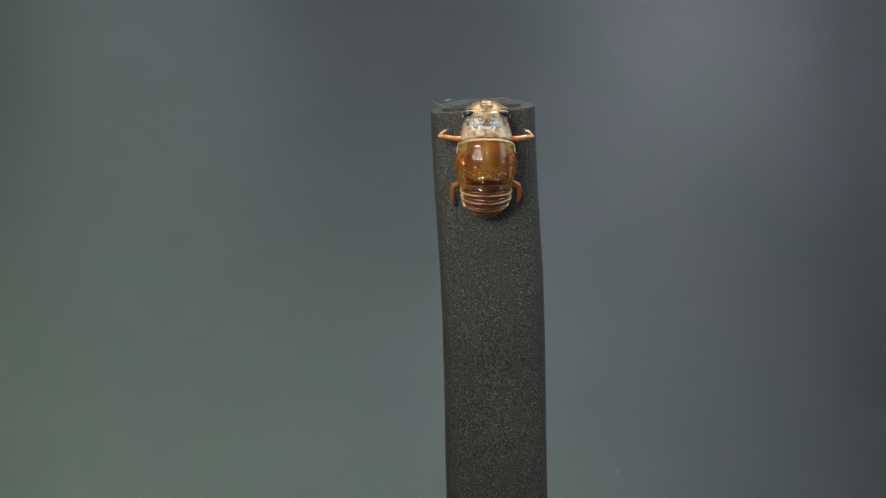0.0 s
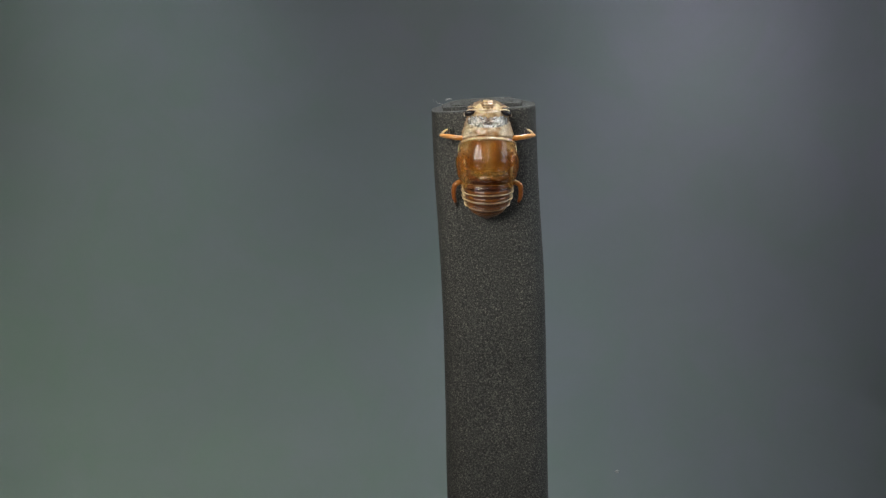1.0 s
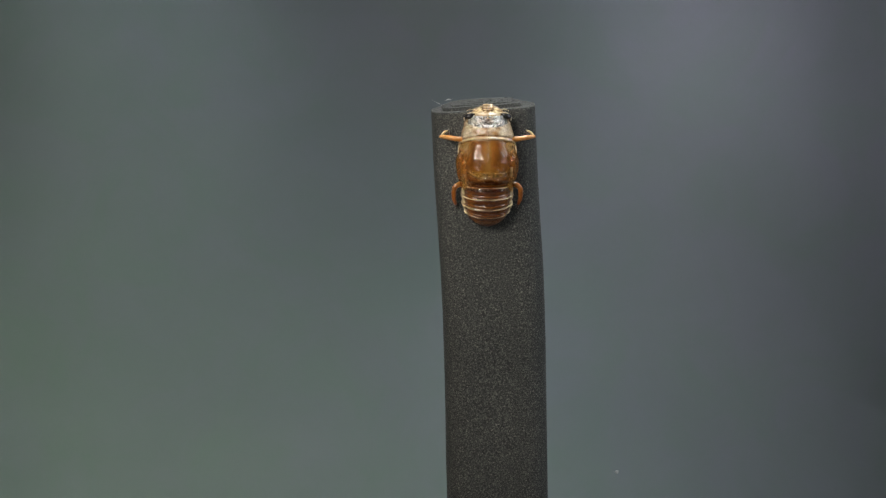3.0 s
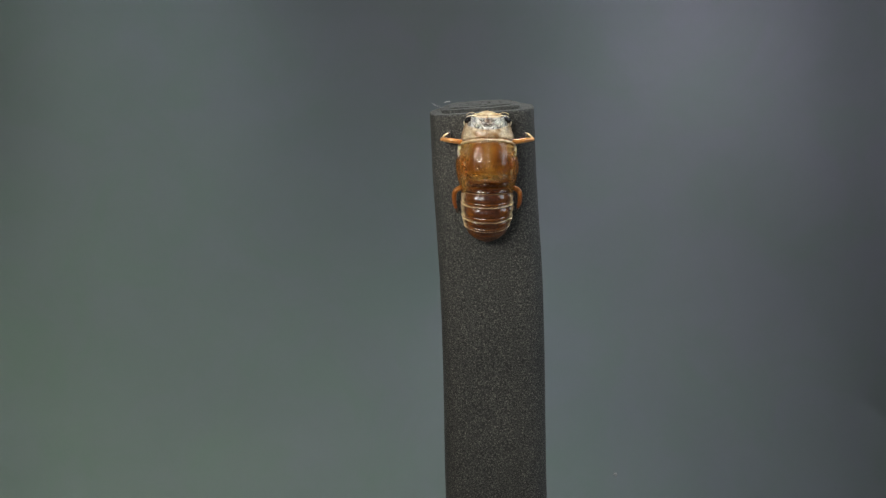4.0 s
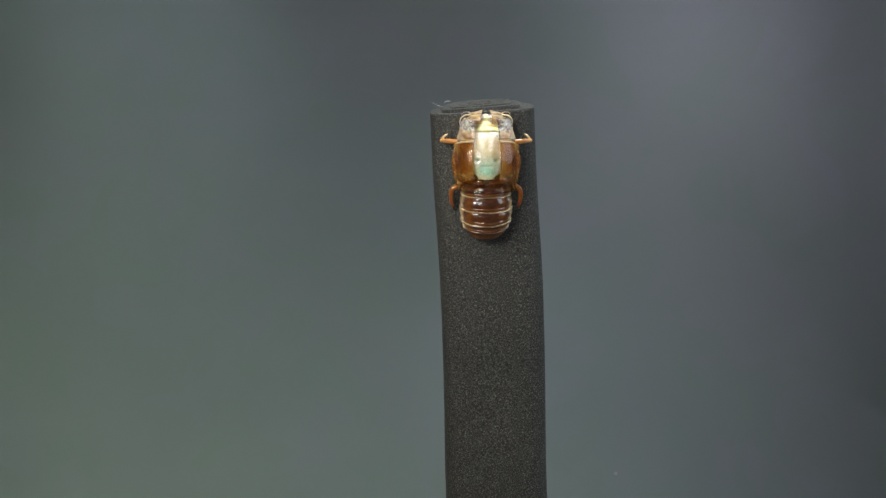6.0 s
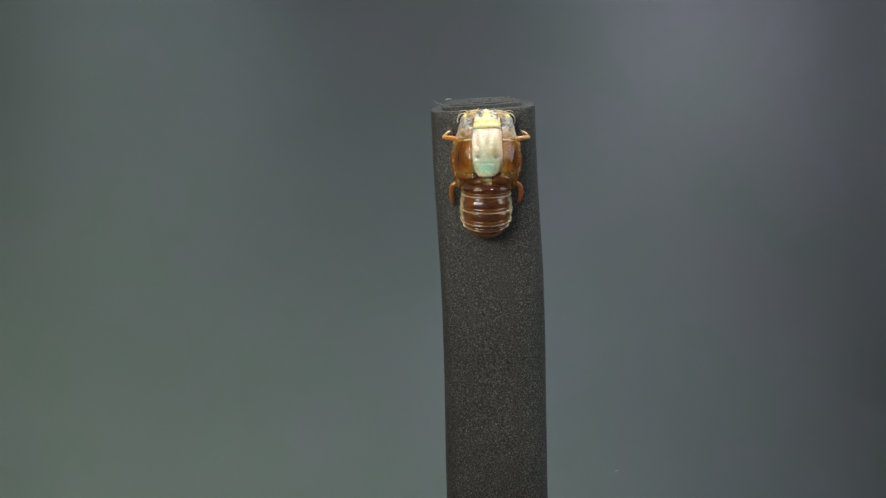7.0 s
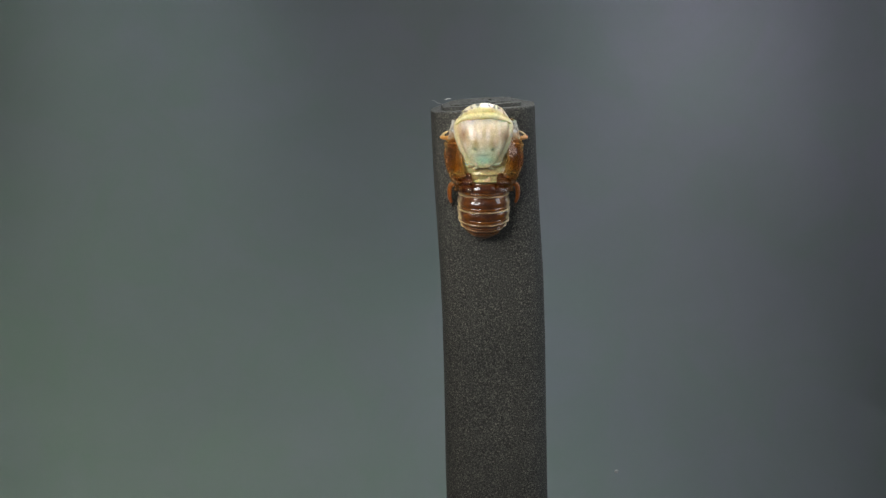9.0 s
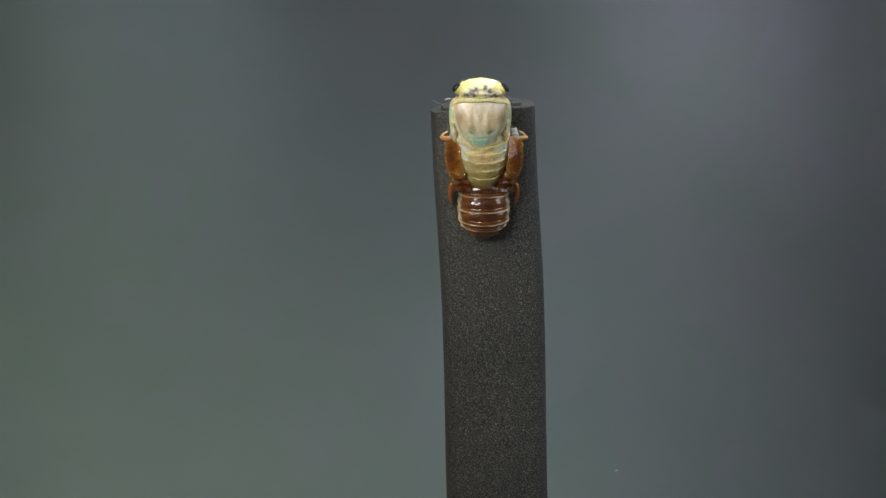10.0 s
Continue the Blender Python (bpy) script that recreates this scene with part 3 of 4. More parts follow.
            c = lerp(c, (0.38, 0.22, 0.085), 0.75 * np.clip((a - 60) / 9, 0, 1))
            c = lerp(c, (0.22, 0.09, 0.02), 0.7 * bell(s, 0.13, 0.035) + 0.5 * bell(np.hypot(x, yy - 70), 0, 3))
            return lerp(c, (0.62, 0.45, 0.22), 0.9 * bell(s, 0.035, 0.04))

        def collar_relief(s, th, y, x):
            yy = y + (17 * np.cos(np.radians(th)) - 9) * (1 - s)
            e = 1.9 * bell(s, 0.04, 0.05) - 1.5 * bell(s, 0.13, 0.04)
            return e + 1.0 * bell(np.abs(th), 55, 25) * wrinkle(x, y, 0.33, 13) + np.clip((yy - 77) / 4, 0, 1) * (0.8 - 2.4 * squiggles(x, yy)) + 0.9 * wrinkle(x, y, 0.12, 4)
        P["pro" + side] = part("pronotum", plate("pronotum", (51, 98), ang, smooth((51, 49.5), (65, 47), (80, 42), (98, 36)), smooth((51, 54), (65, 52), (80, 47), (98, 39)), 7, WAXY,
                               collar_paint, collar_relief, lambda s, th: (17 * np.cos(np.radians(th)) - 9) * (1 - s), na=64, ny=60), top, (sg * 45, 55, 10), "split half of the collar plate, waxy pale")

    # the head skin in two halves with brow ridges; eyes, snout and feelers on it
    def head_paint(s, th, y, x):
        a = np.abs(th)
        c = lerp(TAN, CREAM, 0.25 + 0.9 * wrinkle(x, y, 0.14, 3))
        c = lerp(c, (0.26, 0.13, 0.05), 0.8 * bell(a, 17, 9) * bell(s, 0.3, 0.18) + 0.6 * bell(a, 45, 8) * bell(s, 0.35, 0.15))
        c = lerp(c, (0.62, 0.50, 0.33), 0.8 * bell(s, 0.58, 0.05) + 0.5 * bell(s, 0.8, 0.04))
        return lerp(c, BROWN, 0.5 * bell(s, 0.68, 0.04) + 0.6 * np.clip((a - 60) / 15, 0, 1))

    def head_relief(s, th, y, x):
        a = np.abs(th)
        return 1.5 * bell(s, 0.58, 0.07) + 1.0 * bell(s, 0.8, 0.05) + 1.2 * bell(a, 0, 14) - 2.5 * bell(a, 55, 14) * bell(s, 0.45, 0.25) + 0.8 * wrinkle(x, y, 0.2, 6)
    hc = Vector((0, 85, 12))
    for side, sg in (("l", -1), ("r", 1)):
        ang = (-108, 0) if sg < 0 else (0, 108)
        half = part("head", plate("head", (82, 110), ang, smooth((82, 38), (92, 36.5), (99, 30), (105, 21), (110, 11)), smooth((82, 34), (92, 36), (99, 32), (105, 25), (110, 17)), 7, WAXY,
                                  head_paint, head_relief, na=44, ny=40), top, hc, "cream and tan half of the head skin")
        P["head" + side] = half
        eye = part("eye", blob("eye", (sg * 31.5, 95, 29.5), (10.5, 5.8, 7.5), BLACK, turn=(0, 0, sg * -28)), half, (0, 0, 0), "dark glossy eye")
        eye.location = -hc * U
        P["eye" + side] = eye
        for nm, me, lab in (("eye_rim", tube("eye_rim", [(sg * 18, 100, 34), (sg * 28, 100.5, 34), (sg * 36, 97.5, 31), (sg * 40.5, 91, 26), (sg * 41, 85, 20)], [0.9, 1.2, 1.4, 1.3, 0.9], SHELL, CREAM, PEARL), "pale clear rim of the eye"),
                            ("brow", tube("brow", [(sg * 4, 104, 32), (sg * 12, 105, 31), (sg * 21, 103, 30), (sg * 29, 101, 29)], [1.5, 1.3, 1.1, 0.6], SHELL, CREAM, TAN), ""),
                            ("feeler", tube("feeler", [(sg * 17, 103, 30), (sg * 25, 106, 32), (sg * 32, 106, 32), (sg * 37, 103, 30)], [0.7, 0.45, 0.35, 0.25], SHELL, CREAM, n=8), "")):
            part(nm, me, half, (0, 0, 0), lab).location = -hc * U
    face = part("face", blob("face", (0, 96, 24), (24, 17, 15), SHELL, lambda D, Q: lerp(TAN, CREAM, 0.4 + 0.4 * D[..., 1])), top, hc, "cream face of the skin")
    P["face"] = face
    part("snout", blob("snout", (0, 106, 25), (15, 10, 13), SHELL, lambda D, Q: lerp((0.16, 0.085, 0.035), TAN, 0.5 + 0.6 * np.sin(Q[..., 1] * 1.6)),
                       lambda D: 0.06 * np.sin(D[..., 1] * 16) + 0.05 * np.cos(D[..., 0] * 12), nu=36, nv=30), face).location = -hc * U

    # legs
    for side, sg in (("l", -1), ("r", 1)):
        fore = part("foreleg", tube("foreleg", [(sg * 30, 57, 22), (sg * 52, 59, 26), (sg * 70, 61, 20), (sg * 83, 62, 12)], [6, 4.6, 4.2, 3.0], SHELL, ORANGE, (0.5, 0.25, 0.08)), top, (sg * 36, 50, 20), "stout orange digging foreleg")
        P["fore" + side] = fore
        fc = Vector((sg * 36, 50, 20))
        for nm, me in (("tarsus", tube("tarsus", [(sg * 81, 61, 14), (sg * 78, 67, 13), (sg * 73, 71, 11), (sg * 69, 72, 8)], [2.6, 2.3, 1.8, 0.8], SHELL, TAN, CREAM, n=8)),
                       ("claw", tube("claw", [(sg * 70, 60, 12), (sg * 69, 67, 10), (sg * 68, 74, 7)], [4.0, 3.2, 1.0], CLAW, n=8))):
            ob = part(nm, me, fore)
            ob.location = -fc * U
        hind = part("hindleg", tube("hindleg", [(sg * 34, -18, 14), (sg * 48, -21, 18), (sg * 58, -28, 18), (sg * 59, -46, 12), (sg * 56, -58, 7)], [5.0, 4.6, 4.6, 3.8, 2.8], SHELL, (0.34, 0.125, 0.014), (0.26, 0.07, 0.015)), top, (sg * 36, -16, 12), "bent orange hind leg")
        P["hind" + side] = hind
        ob = part("tarsus", tube("tarsus", [(sg * 56, -57, 7), (sg * 55, -63, 4), (sg * 53, -68, 2)], [2.4, 1.8, 0.8], CLAW, n=8), hind)
        ob.location = -Vector((sg * 36, -16, 12)) * U
        part("midleg", tube("midleg", [(sg * 34, 12, 12), (sg * 46, 6, 10), (sg * 48, -8, 6), (sg * 44, -18, 3)], [5, 4, 3, 2], SHELL, ORANGE), top)
    return top, P


# ---- the soft adult that climbs out ----
def adult():
    top = tagged(new("emerging_cicada"), "soft pale yellow-green adult cicada climbing out of its split skin", "insect")
    top.matrix_basis = ORIGIN
    P = {}
    edge_of_back = smooth((12, 24), (20, 31), (30, 37), (50, 46), (68, 51), (82, 52), (92, 50), (97, 47))

    def back_paint(s, th, y, x):
        b = np.abs(x)
        inset = edge_of_back(y) - b
        n = wrinkle(x, y * 0.35, 0.16, 41)
        c = lerp(BLUSH, PEARL, 0.30 + 1.2 * n)
        c = lerp(c, FLESH, 0.95 * bell(b, 36, 9) * bell(y, 65, 13) * np.clip(0.8 + 0.9 * n, 0, 1))
        c = lerp(c, (0.34, 0.25, 0.10), 0.8 * bell(b, 15, 6) * bell(y, 50, 13))
        c = lerp(c, (0.28, 0.22, 0.09), 0.35 * bell(np.abs(b - 0.35 * (y - 40)), 8, 1.8) * bell(y, 62, 18))
        c = lerp(c, (0.66, 0.60, 0.48), 0.85 * bell(y, 88, 8) * (bell(b, 12, 8) + bell(b, 30, 7)) + 0.5 * bell(b, 7, 3) * bell(y, 68, 16))
        c = lerp(c, (0.36, 0.30, 0.13), 0.55 * bell(b, 1, 2.2) * bell(y, 68, 17))
        c = lerp(c, MILK, 0.8 * np.clip((42 - y) / 14, 0, 1))
        c = lerp(c, (0.40, 0.36, 0.16), 0.6 * bell(wrinkle(x, y, 0.16, 66), 0, 0.06) * np.clip((46 - y) / 10, 0, 1))
        c = lerp(c, TEAL, 0.95 * bell(x, 0, 19) * bell(y, 25, 10) + 0.35 * bell(x, 0, 26) * bell(y, 40, 9))
        c = lerp(c, (0.055, 0.085, 0.06), 0.7 * bell(np.hypot(b - 15, (y - 42) * 1.4), 0, 3.6) + 0.35 * bell(x, 0, 11) * bell(y, 33, 1.6))
        c = lerp(c, OLIVE, 0.6 * bell(inset, 9, 2) * bell(y, 45, 22))
        return lerp(c, (0.64, 0.57, 0.33), np.clip(bell(inset, 4, 3.5) + bell(s, 0, 0.05), 0, 1))

    def back_relief(s, th, y, x):
        a, b = np.abs(th), np.abs(x)
        inset = edge_of_back(y) - b
        e = 2.0 * bell(inset, 3.5, 3) - 1.6 * bell(inset, 9, 3) - 8 * np.clip((a - 80) / 14, 0, 1) + 1.2 * (bell(b, 12, 7) + bell(b, 30, 8)) * bell(y, 86, 8)
        e += 0.5 * wrinkle(x, y * 0.35, 0.16, 41) - 0.7 * bell(x, 0, 3) * bell(y, 68, 20) - 1.6 * bell(np.hypot(b - 15, (y - 42) * 1.4), 0, 4) - 0.8 * bell(y, 33, 2) * bell(x, 0, 13)
        return e + 0.8 * wrinkle(x, y, 0.06, 11) + (0.2 + 0.9 * np.clip((40 - y) / 20, 0, 1)) * wrinkle(x, y, 0.25, 12)
    P["back"] = part("mesonotum", plate("mesonotum", (12, 97), (-100, 100), edge_of_back,
                     smooth((12, 42), (30, 50), (50, 53), (68, 50), (82, 43), (92, 35), (97, 28)), 33, PALE, back_paint, back_relief,
                     lambda s, th: 4 * (1 - np.abs(th) / 100) * (2 * s - 1) - 13 * s * (1 - np.cos(np.radians(th))), thick=3, na=96, ny=84, square=0.8), top, (0, 18, 60), "milky rose back with a sea-green centre")

    def on_back(name, me, label=""):
        return part(name, me, top, (0, 0, 0), label)
    # the cross-shaped ridge behind the back plate
    for sg in (-1, 1):
        on_back("cross_ridge", tube("cross_ridge", [(sg * 4, 15, 69), (sg * 13, 10, 67), (sg * 26, 9, 59), (sg * 38, 17, 47)], [3.4, 3.6, 3.0, 2.2], PALE, (0.42, 0.52, 0.34), (0.58, 0.52, 0.28)), "pale ridge")
        on_back("cross_ridge", tube("cross_ridge", [(sg * 3, 14, 69), (sg * 9, 6, 66), (sg * 17, 0, 60)], [3.4, 3.2, 2.2], PALE, (0.42, 0.52, 0.34), (0.58, 0.52, 0.28)), "pale ridge")
    on_back("scutellum", blob("scutellum", (0, 13, 70), (12, 8, 5), PALE, lambda D, Q: lerp(TEAL, MILK, 0.45 - 0.5 * D[..., 1]), lambda D: 0.06 * np.sin(D[..., 1] * 8)), "sea-green shield")

    def speck(x, y):
        return np.clip((wrinkle(x, y, 0.22, 21) + 0.06) * 7, 0, 1)

    def patch(x, d):
        """A slanting speckled patch on either side; d is the distance behind the head's front."""
        b = np.abs(x)
        return bell(d - (12 + 0.85 * (b - 10)), 0, 8.0) * np.clip((b - 3) / 4, 0, 1) * np.clip((47 - b) / 5, 0, 1)

    def spotted(c, x, y, d):
        k = np.clip(patch(x, d) * 2.2, 0, 1)
        c = lerp(c, (0.50, 0.44, 0.38), k * 0.75)
        return lerp(c, (0.07, 0.062, 0.06), k * speck(x, y) * 0.85)

    def collar_paint(s, th, y, x):
        c = lerp(YELLOW, MILK, 0.45 + 0.4 * wrinkle(x, y, 0.08, 15))
        k = np.clip(1.6 * bell(s - (1.0 - 0.007 * np.abs(x)), 0, 0.14), 0, 1) * np.clip((np.abs(x) - 4) / 4, 0, 1) * np.clip((46 - np.abs(x)) / 5, 0, 1)
        c = lerp(lerp(c, (0.54, 0.48, 0.40), 0.75 * k), (0.07, 0.062, 0.06), 0.85 * k * speck(x, y))
        c = lerp(c, (0.42, 0.34, 0.09), 0.6 * bell(s, 0.0, 0.05) + 0.3 * bell(s, 0.45, 0.06))
        return lerp(c, (0.62, 0.58, 0.34), 0.5 * bell(s, 0.22, 0.12))
    P["collar"] = part("pronotum", plate("pronotum", (92, 119), (-104, 104), smooth((92, 53.5), (100, 51), (110, 46), (119, 39)), smooth((92, 41), (100, 43), (110, 40), (119, 32)), 32, PALE,
                       collar_paint, lambda s, th, y, x: 1.6 * bell(s, 0.16, 0.14) - 1.0 * bell(s, 0.45, 0.1) + 0.9 * bell(s, 0.75, 0.15) + 1.2 * wrinkle(x, y, 0.12, 17) - 9 * np.clip((np.abs(th) - 68) / 18, 0, 1) - 3 * bell(s, 0, 0.05),
                       lambda s, th: -26 * (1 - np.cos(np.radians(th))) + 0.9 * np.sin(np.radians(th * 7)) * (1 - s), thick=3, na=96, ny=40), top, (0, 95, 55), "pale yellow collar with speckled front patches")

    # head
    hc = Vector((0, 112, 52))

    def head_paint(D, Q):
        x, y = Q[..., 0], Q[..., 1]
        c = lerp(YELLOW, (0.68, 0.66, 0.36), 0.4 + 0.6 * wrinkle(x, y, 0.1, 3.3))
        c = lerp(c, (0.36, 0.30, 0.07), 0.4 * bell(np.abs(x), 8, 3) * bell(y, 131, 6))
        return spotted(c, x, y, 139 - y)
    head = part("head", blob("head", (0, 121, 50), (42, 20, 26), PALE, head_paint,
                             lambda D: 0.014 * np.cos(D[..., 0] * 26) * np.clip(D[..., 1] * 3 - 1, 0, 1) + 0.03 * wrinkle(D[..., 0], D[..., 1], 4.0, 2.0) + 0.03 * np.sin(D[..., 1] * 14) * bell(D[..., 0], 0, 0.3), nu=96, nv=64), top, hc, "yellow head with dark speckled patches")
    P["head"] = head
    for sg in (-1, 1):
        ob = part("eye", blob("eye", (sg * 41.5, 127.5, 56), (5.2, 9.5, 7), BLACK, turn=(0, 0, sg * 38)), head, (0, 0, 0), "black glossy eye")
        ob.location = -hc * U
        ob = part("eye_socket", blob("eye_socket", (sg * 37, 124, 55), (9, 10, 9), PALE, lambda D, Q: lerp(YELLOW, (0.45, 0.40, 0.05), 0.5 - 0.4 * D[..., 1])), head)
        ob.location = -hc * U
        ob = part("feeler", tube("feeler", [(sg * 28, 136, 54), (sg * 31, 139, 56), (sg * 33, 141, 56)], [1.0, 0.7, 0.3], PALE, MILK, n=8), head)
        ob.location = -hc * U

    # segments behind the back, tapering
    girth = smooth((30, 42), (14, 47), (0, 47), (-14, 46), (-30, 43), (-50, 36), (-74, 22))
    ridge = smooth((30, 54), (14, 52), (0, 50), (-14, 48), (-30, 45), (-50, 40), (-74, 30))
    for i, (front, rear) in enumerate(((28, 2), (6, -12), (-8, -26), (-22, -40), (-36, -54), (-50, -72))):
        def seg_paint(s, th, y, x, i=i):
            a = np.abs(th)
            n = wrinkle(x, y, 0.13, 50 + i)
            c = lerp((0.64, 0.53, 0.23), MILK, 0.4 + 0.8 * n)
            c = lerp(c, (0.52, 0.30, 0.16), (0.0, 0.1, 0.45, 0.2, 0, 0)[i] * bell(x, 0, 16))
            c = lerp(c, (0.80, 0.80, 0.73), (0.3, 1.0, 1.0, 0.6, 0.0, 0.0)[i] * np.clip(1.3 * bell(np.abs(x), 36, 10) * bell(s, 0.45, 0.25), 0, 1))
            c = lerp(c, (0.20, 0.13, 0.04), (0.5, 0.6, 0.6, 0.4, 0, 0)[i] * bell(n, 0.0, 0.05) * bell(a, 15, 30))
            c = lerp(c, (0.22, 0.15, 0.035), 0.45 * bell(s, 0.0, 0.06) + (0.35 if i else 0.2) * np.clip(n * 3, 0, 1) * bell(a, 10, 30))
            # the shade between the split skins, put into the rear segments' colour
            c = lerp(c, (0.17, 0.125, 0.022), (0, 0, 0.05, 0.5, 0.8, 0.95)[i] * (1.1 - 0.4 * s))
            return lerp(c, (0.70, 0.62, 0.36), (0.3, 0.3, 0.3, 0.15, 0.05, 0.0)[i] * np.clip(0.6 + 2 * n, 0, 1) * bell(s, 0.2, 0.2))
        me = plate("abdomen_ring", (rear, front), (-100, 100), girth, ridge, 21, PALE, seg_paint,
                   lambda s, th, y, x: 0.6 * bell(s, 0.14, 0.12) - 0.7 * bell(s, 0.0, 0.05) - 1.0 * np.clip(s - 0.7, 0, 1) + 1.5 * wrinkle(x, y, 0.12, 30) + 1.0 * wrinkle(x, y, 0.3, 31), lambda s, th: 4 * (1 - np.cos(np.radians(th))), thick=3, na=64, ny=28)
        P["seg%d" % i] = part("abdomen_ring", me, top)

    for side, sg in (("l", -1), ("r", 1)):
        def bud_paint(D, Q):
            return lerp(MILK, (0.48, 0.58, 0.40), 0.5 + 0.5 * D[..., 1])
        P["bud" + side] = part("wing_bud", blob("wing_bud", (sg * 48, 40, 44), (7, 36, 18), PALE, bud_paint,
                               lambda D: 0.12 * np.sin(D[..., 1] * 11) * np.abs(D[..., 2]) + 0.08 * np.sin(D[..., 2] * 13), nu=36, nv=30, turn=(0, 0, sg * -4)), top, (sg * 46, 60, 40), "crumpled milky wing bud")
    P["flank"] = part("flank", blob("flank", (0, 34, 34), (47, 66, 27), PALE, lambda D, Q: lerp(MILK, OLIVE, 0.3 - 0.5 * D[..., 1]), nu=40, nv=28), top)
    return top, P


def at(x, y, z, rx=0, ry=0, rz=0):
    return pose(x * U, y * U, z * U, rx, ry, rz)


def shift(ob, rows):
    """Key a part by what is added to its resting place: t, x, y, z, rx, ry, rz."""
    b = ob.location / U
    walk(ob, [(t, at(b[0] + x, b[1] + y, b[2] + z, rx, ry, rz)) for t, x, y, z, rx, ry, rz in rows])


def motions():
    # the whole skin settles a little
    walk(nymph_top, [(t, ORIGIN @ at(x, y, 0)) for t, x, y in ((0, -2, 0), (1.0, -1, 0), (2.6, -1, -1), (3.8, 1, -1), (4.5, 2, 0), (5.2, -1, 0), (5.7, -1, 0), (6.8, -2, 0), (8.0, -3, 0), (9.0, -6, 0), (10, -6, 0))])
    # the abdomen stretches out of its folds
    packed = (11, 17, 30, 33, 36, 38)
    late = (-11, -14, -10, -4, -1, 1)
    for i in range(6):
        a, b = packed[i], late[i]
        shift(nymph_parts["ring%d" % i], [(t, 0, y, 0, 0, 0, 0) for t, y in
              ((0, a + 1), (1.0, a), (2.0, a * 0.96), (2.7, a * 0.86), (3.3, a * 0.4), (3.8, a * 0.08), (4.5, 0), (5.0, b * 0.2), (5.7, b * 0.5), (6.8, b), (8, b), (10, b))])
    shift(nymph_parts["face"], [(t, 0, y, z, rx, 0, 0) for t, y, z, rx in ((0, 13, 3, 10), (1.0, 13, 3, 10), (2.0, 11, 3, 9), (2.7, 9, 3, 7), (3.3, 0, 1, -6), (3.8, -8, -4, -14), (4.5, -9, -6, -16),
                                (5.0, -10, -9, -18), (5.7, -14, -20, -24), (6.8, -16, -30, -45), (8, -10, -26, -52), (10, -12, -26, -54))])
    for side, sg in (("l", -1), ("r", 1)):
        opening = ((0, 0, 0), (4.2, 0, 0), (4.5, 3, 0), (4.7, 6, 0), (5.0, 11, 0), (5.5, 16, 1), (5.7, 17, 2), (6.3, 18, 4), (7.0, 19, 5),
                   (7.5, 20, 7), (8.0, 22, 9), (8.5, 23, 11), (9.0, 24, 12), (10, 25, 12))
        shift(nymph_parts["meso" + side], [(t, 0, 0, -(1.05 if t < 5.3 else 0.9 if t < 7.6 else 1.1) * (50 * math.sin(radians(ry)) - 60 * (1 - math.cos(radians(ry)))), 0, sg * ry, -sg * rz) for t, ry, rz in opening])
        collar_opening = ((0, 0, 0), (5.0, 0, 0), (5.2, 5, 0), (5.5, 17, 1), (5.7, 20, 2), (6.3, 22, 3), (7.0, 25, 4), (7.5, 31, 5), (8.0, 37, 6), (8.5, 41, 7), (9.0, 44, 8), (10, 46, 8))
        shift(nymph_parts["pro" + side], [(t, 0, 4 * min(1, t / 3.8) - 12 * ry / 46 - 12 * max(0, t - 9.0), -(0.8 if t < 7.6 else 1.1) * (45 * math.sin(radians(ry)) - 45 * (1 - math.cos(radians(ry)))), 0, sg * ry, -sg * rz) for t, ry, rz in collar_opening])
        shift(nymph_parts["meta" + side], [(t, sg * 6 * o, -5 * o, -11 * o, 0, sg * 16 * o, -sg * 5 * o) for t, o in ((0, 0), (4.6, 0), (5.7, 0.15), (6.8, 0.3), (7.5, 0.5), (8.5, 0.8), (9.2, 0.9), (10, 1.0))])
        shift(nymph_parts["eye" + side], [(t, -sg * 12 * o, -4 * o, -18 * o, 0, 0, 0) for t, o in ((0, 0), (4.8, 0), (5.5, 0.3), (6.5, 0.8), (7.0, 1), (10, 1.1))])
        shift(nymph_parts["head" + side], [(t, sg * 9 * o, y, z, rx, sg * 24 * o, -sg * 8 * o) for t, o, y, z, rx in ((0, 0, 13, 3, 10), (1.0, 0, 13, 3, 10), (2.0, 0, 11, 3, 9), (2.7, 0, 9, 3, 7), (3.3, 0, 3, 2, -4),
                                           (3.8, 0, -1, 0, -10), (4.5, 0, 0, 0, -12), (4.9, 0.0, 0, 0, -13), (5.2, 0.05, 0, 0, -13), (5.7, 0.25, -1, -2, -14), (6.8, 0.8, -3, -6, -20), (8, 1.1, -8, -16, -28), (9, 1.15, -14, -24, -30), (10, 1.15, -16, -26, -30))])
        shift(nymph_parts["fore" + side], [(0, 0, 0, 0, 0, 0, 0), (2.7, 0, 0, 0, 0, 0, 0), (3.8, -sg * 1, -1, 0, 0, 0, 0), (4.5, -sg * 4, 0, 0, 0, 0, -sg * 4), (5.7, -sg * 3, -2, 0, 0, 0, -sg * 4),
                                           (6.8, -sg * 7, -3, 0, 0, 0, 0), (10, -sg * 7, -4, 0, 0, 0, 0)])
        shift(nymph_parts["hind" + side], [(0, 0, 1, 0, 0, 0, 0), (2.7, 0, 0, 0, 0, 0, 0), (3.8, -sg * 2, -4, 0, 0, 0, 0), (4.5, sg * 2, -4, 0, 0, 0, 0), (5.7, sg * 2, -3, 0, 0, 0, 0), (6.8, sg * 2, 0, 0, 0, 0, 0), (10, 0, 0, 0, 0, 0, 0)])
    # the adult swells up through the split, then rears
    piv = Vector((0, 18, 40)) * U
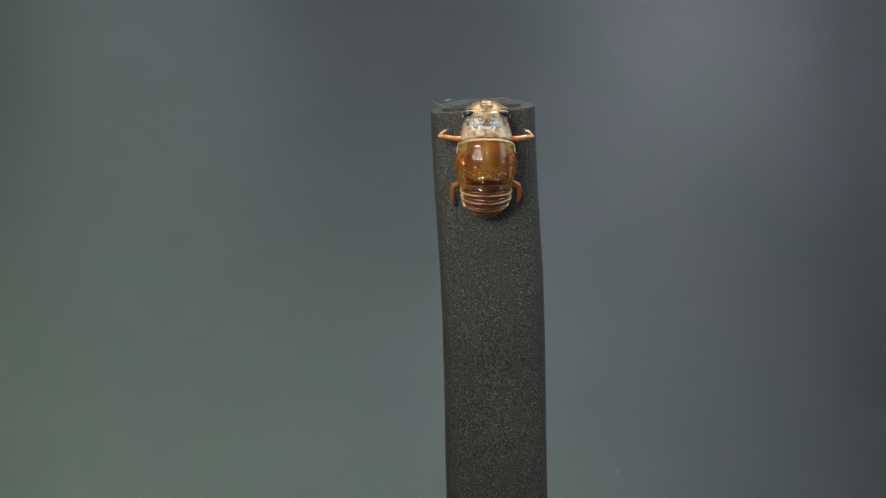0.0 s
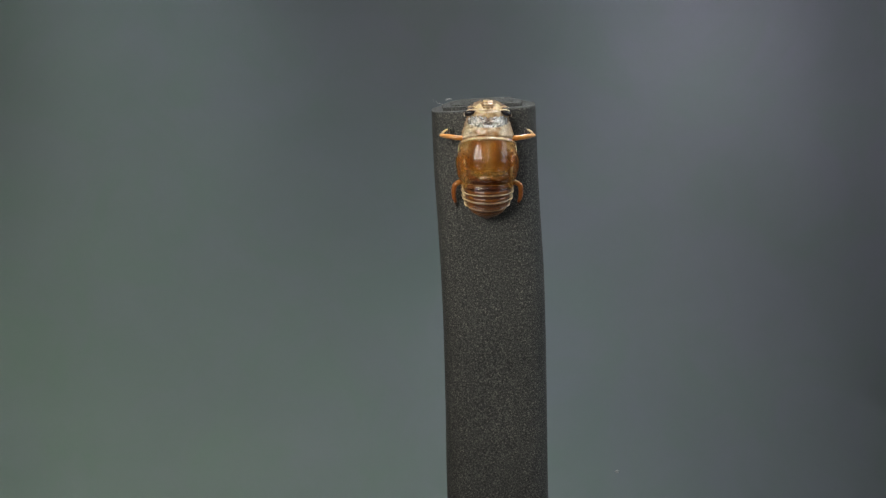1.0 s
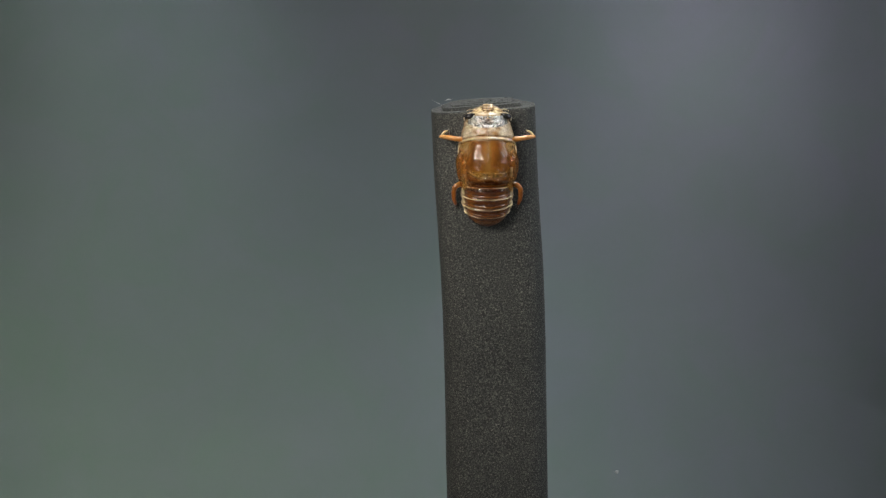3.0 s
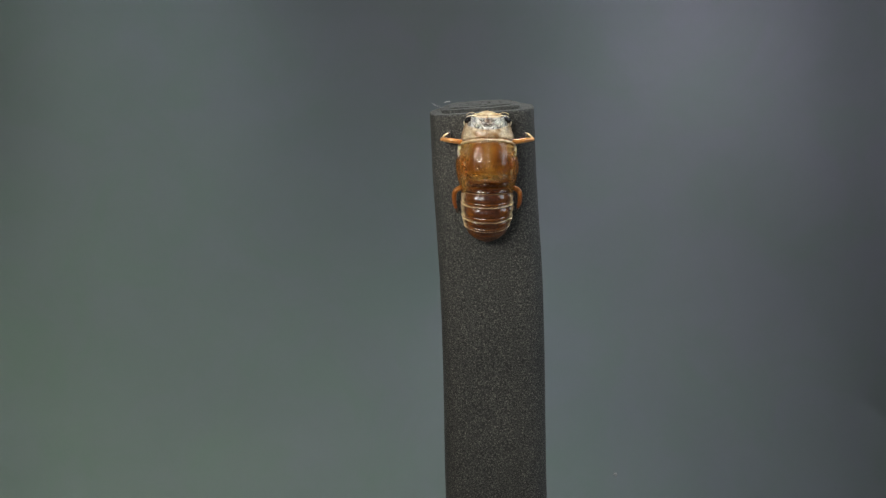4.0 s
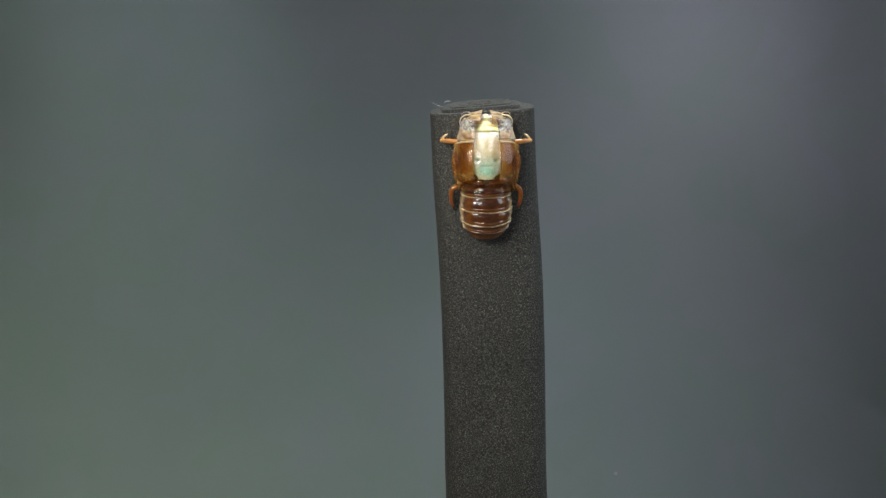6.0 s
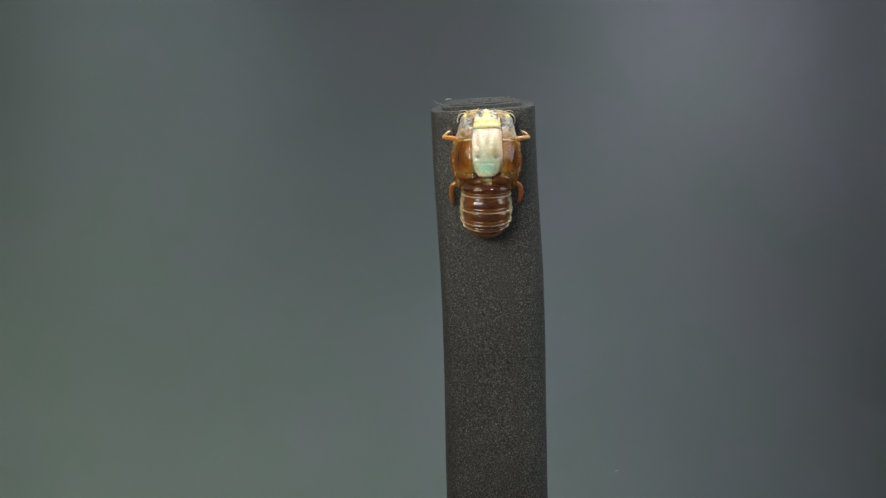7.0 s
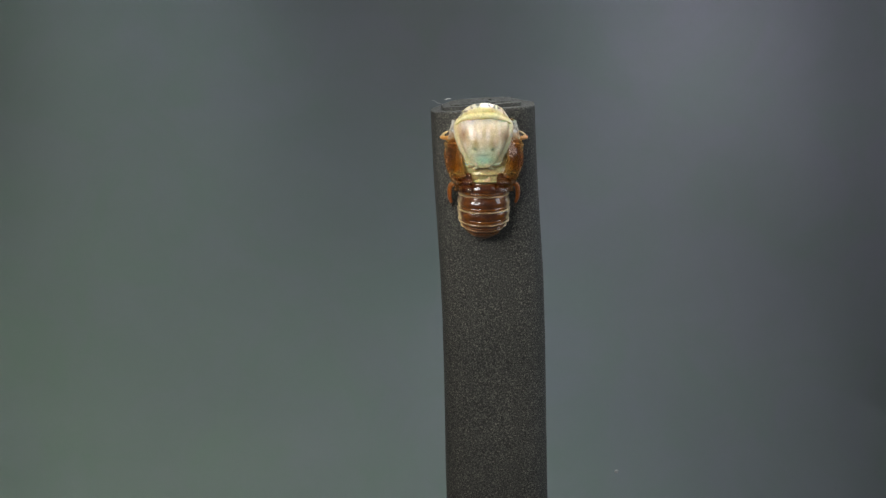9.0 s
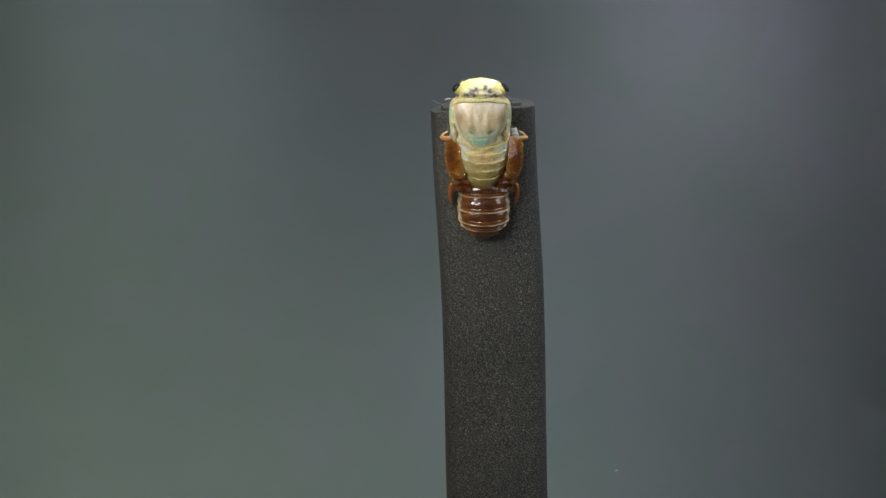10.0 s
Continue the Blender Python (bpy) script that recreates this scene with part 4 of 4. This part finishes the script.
    lift = ((0, -2, -22, -34, -12), (1.0, -1, -22, -34, -12), (2.7, -1, -22, -34, -12), (3.8, 1, -19, -28, -11), (4.5, 1, -15, -17, -9), (4.8, 0, -14, -16, -12), (5.0, 0, -14, -13, -14), (5.7, -1, -9, -11, -15), (6.8, -2, -7, -7, -13), (7.5, -3, -2, -1, -9),
            (8.0, -4, 5, 7, -4), (8.5, -6, 8, 10, -1), (9.0, -8, 9, 12, 0), (9.5, -10, 24, 14, 5), (9.6, -11, 28, 15, 7), (9.75, -12, 42, 17, 12), (10, -14, 54, 19, 17))
    walk(adult_top, [(t, ORIGIN @ at(x, y, z) @ Matrix.Translation(piv) @ pose(0, 0, 0, rx) @ Matrix.Translation(-piv)) for t, x, y, z, rx in lift])
    # its plates slide apart as it swells
    slide = ((0, -16), (5.0, -16), (5.7, -16), (6.8, -14), (7.5, -11), (8.0, -8), (8.5, -5), (9.0, -4), (9.5, -4), (9.75, -5), (10, -6))
    tuck = {0: (-6, -14), 5.0: (-6, -14), 5.7: (-6, -14), 6.8: (-3, -9), 7.5: (-1, -5), 8.0: (0, -2), 8.5: (0, 0), 9.0: (0, 0), 9.5: (0, 0), 9.75: (0, 0), 10: (0, 0)}
    shift(adult_parts["back"], [(t, 0, y, 0, 0, 0, 0) for t, y in slide])
    shift(adult_parts["collar"], [(t, 0, y + tuck[t][0], tuck[t][1] * 0.2 - 10 * max(0, 5.0 - t) / 5, tuck[t][1], 0, 0) for t, y in slide])
    shift(adult_parts["head"], [(t, 0, y, z, rx, 0, 0) for t, y, z, rx in ((0, -36, -14, -30), (5.0, -36, -22, -24), (5.7, -28, -22, -20), (6.8, -24, -15, -28), (7.5, -28, -17, -44), (8.0, -38, -24, -52), (8.5, -45, -26, -56),
                                                                            (9.0, -47, -26, -54), (9.5, -40, -22, -46), (9.6, -31, -15, -32), (9.75, -17, 0, -6), (10, -20, 0, 0))])
    shift(adult_parts["flank"], [(t, 0, 0, z, 0, 0, 0) for t, z in ((0, -24), (6.0, -24), (7.0, -16), (8.0, -4), (8.8, 0), (10, 0))])
    for i in range(6):
        shift(adult_parts["seg%d" % i], [(t, min(6, max(0, 4 * (t - 7))) * (i > 0), max(0, i - 1) * y, low + i * z, 0, 0, 0) for t, y, z, low in
              ((0, 7, -3, -16), (3.0, 7, -3, -16), (5.0, 4, -4, -16), (5.7, 4, -4, -10), (6.8, 2, -4, -8), (7.5, 1, -5, -5), (8.5, 0, -5, -6), (9.2, 0, -5, -8), (10, -1, 4, 1))])
    for side, sg in (("l", -1), ("r", 1)):
        shift(adult_parts["bud" + side], [(t, -sg * x, 0, z, 0, 0, 0) for t, x, z in ((0, 26, -16), (4.5, 26, -16), (6.8, 18, -12), (8.0, 12, -9), (9.0, 8, -8), (9.5, 5, -4), (10, 2, 0))])


room()
backdrop()
speck_of_lint()
light_panel()
ring_light()
foam_roll()
lint()
nymph_top, nymph_parts = nymph()
adult_top, adult_parts = adult()
motions()
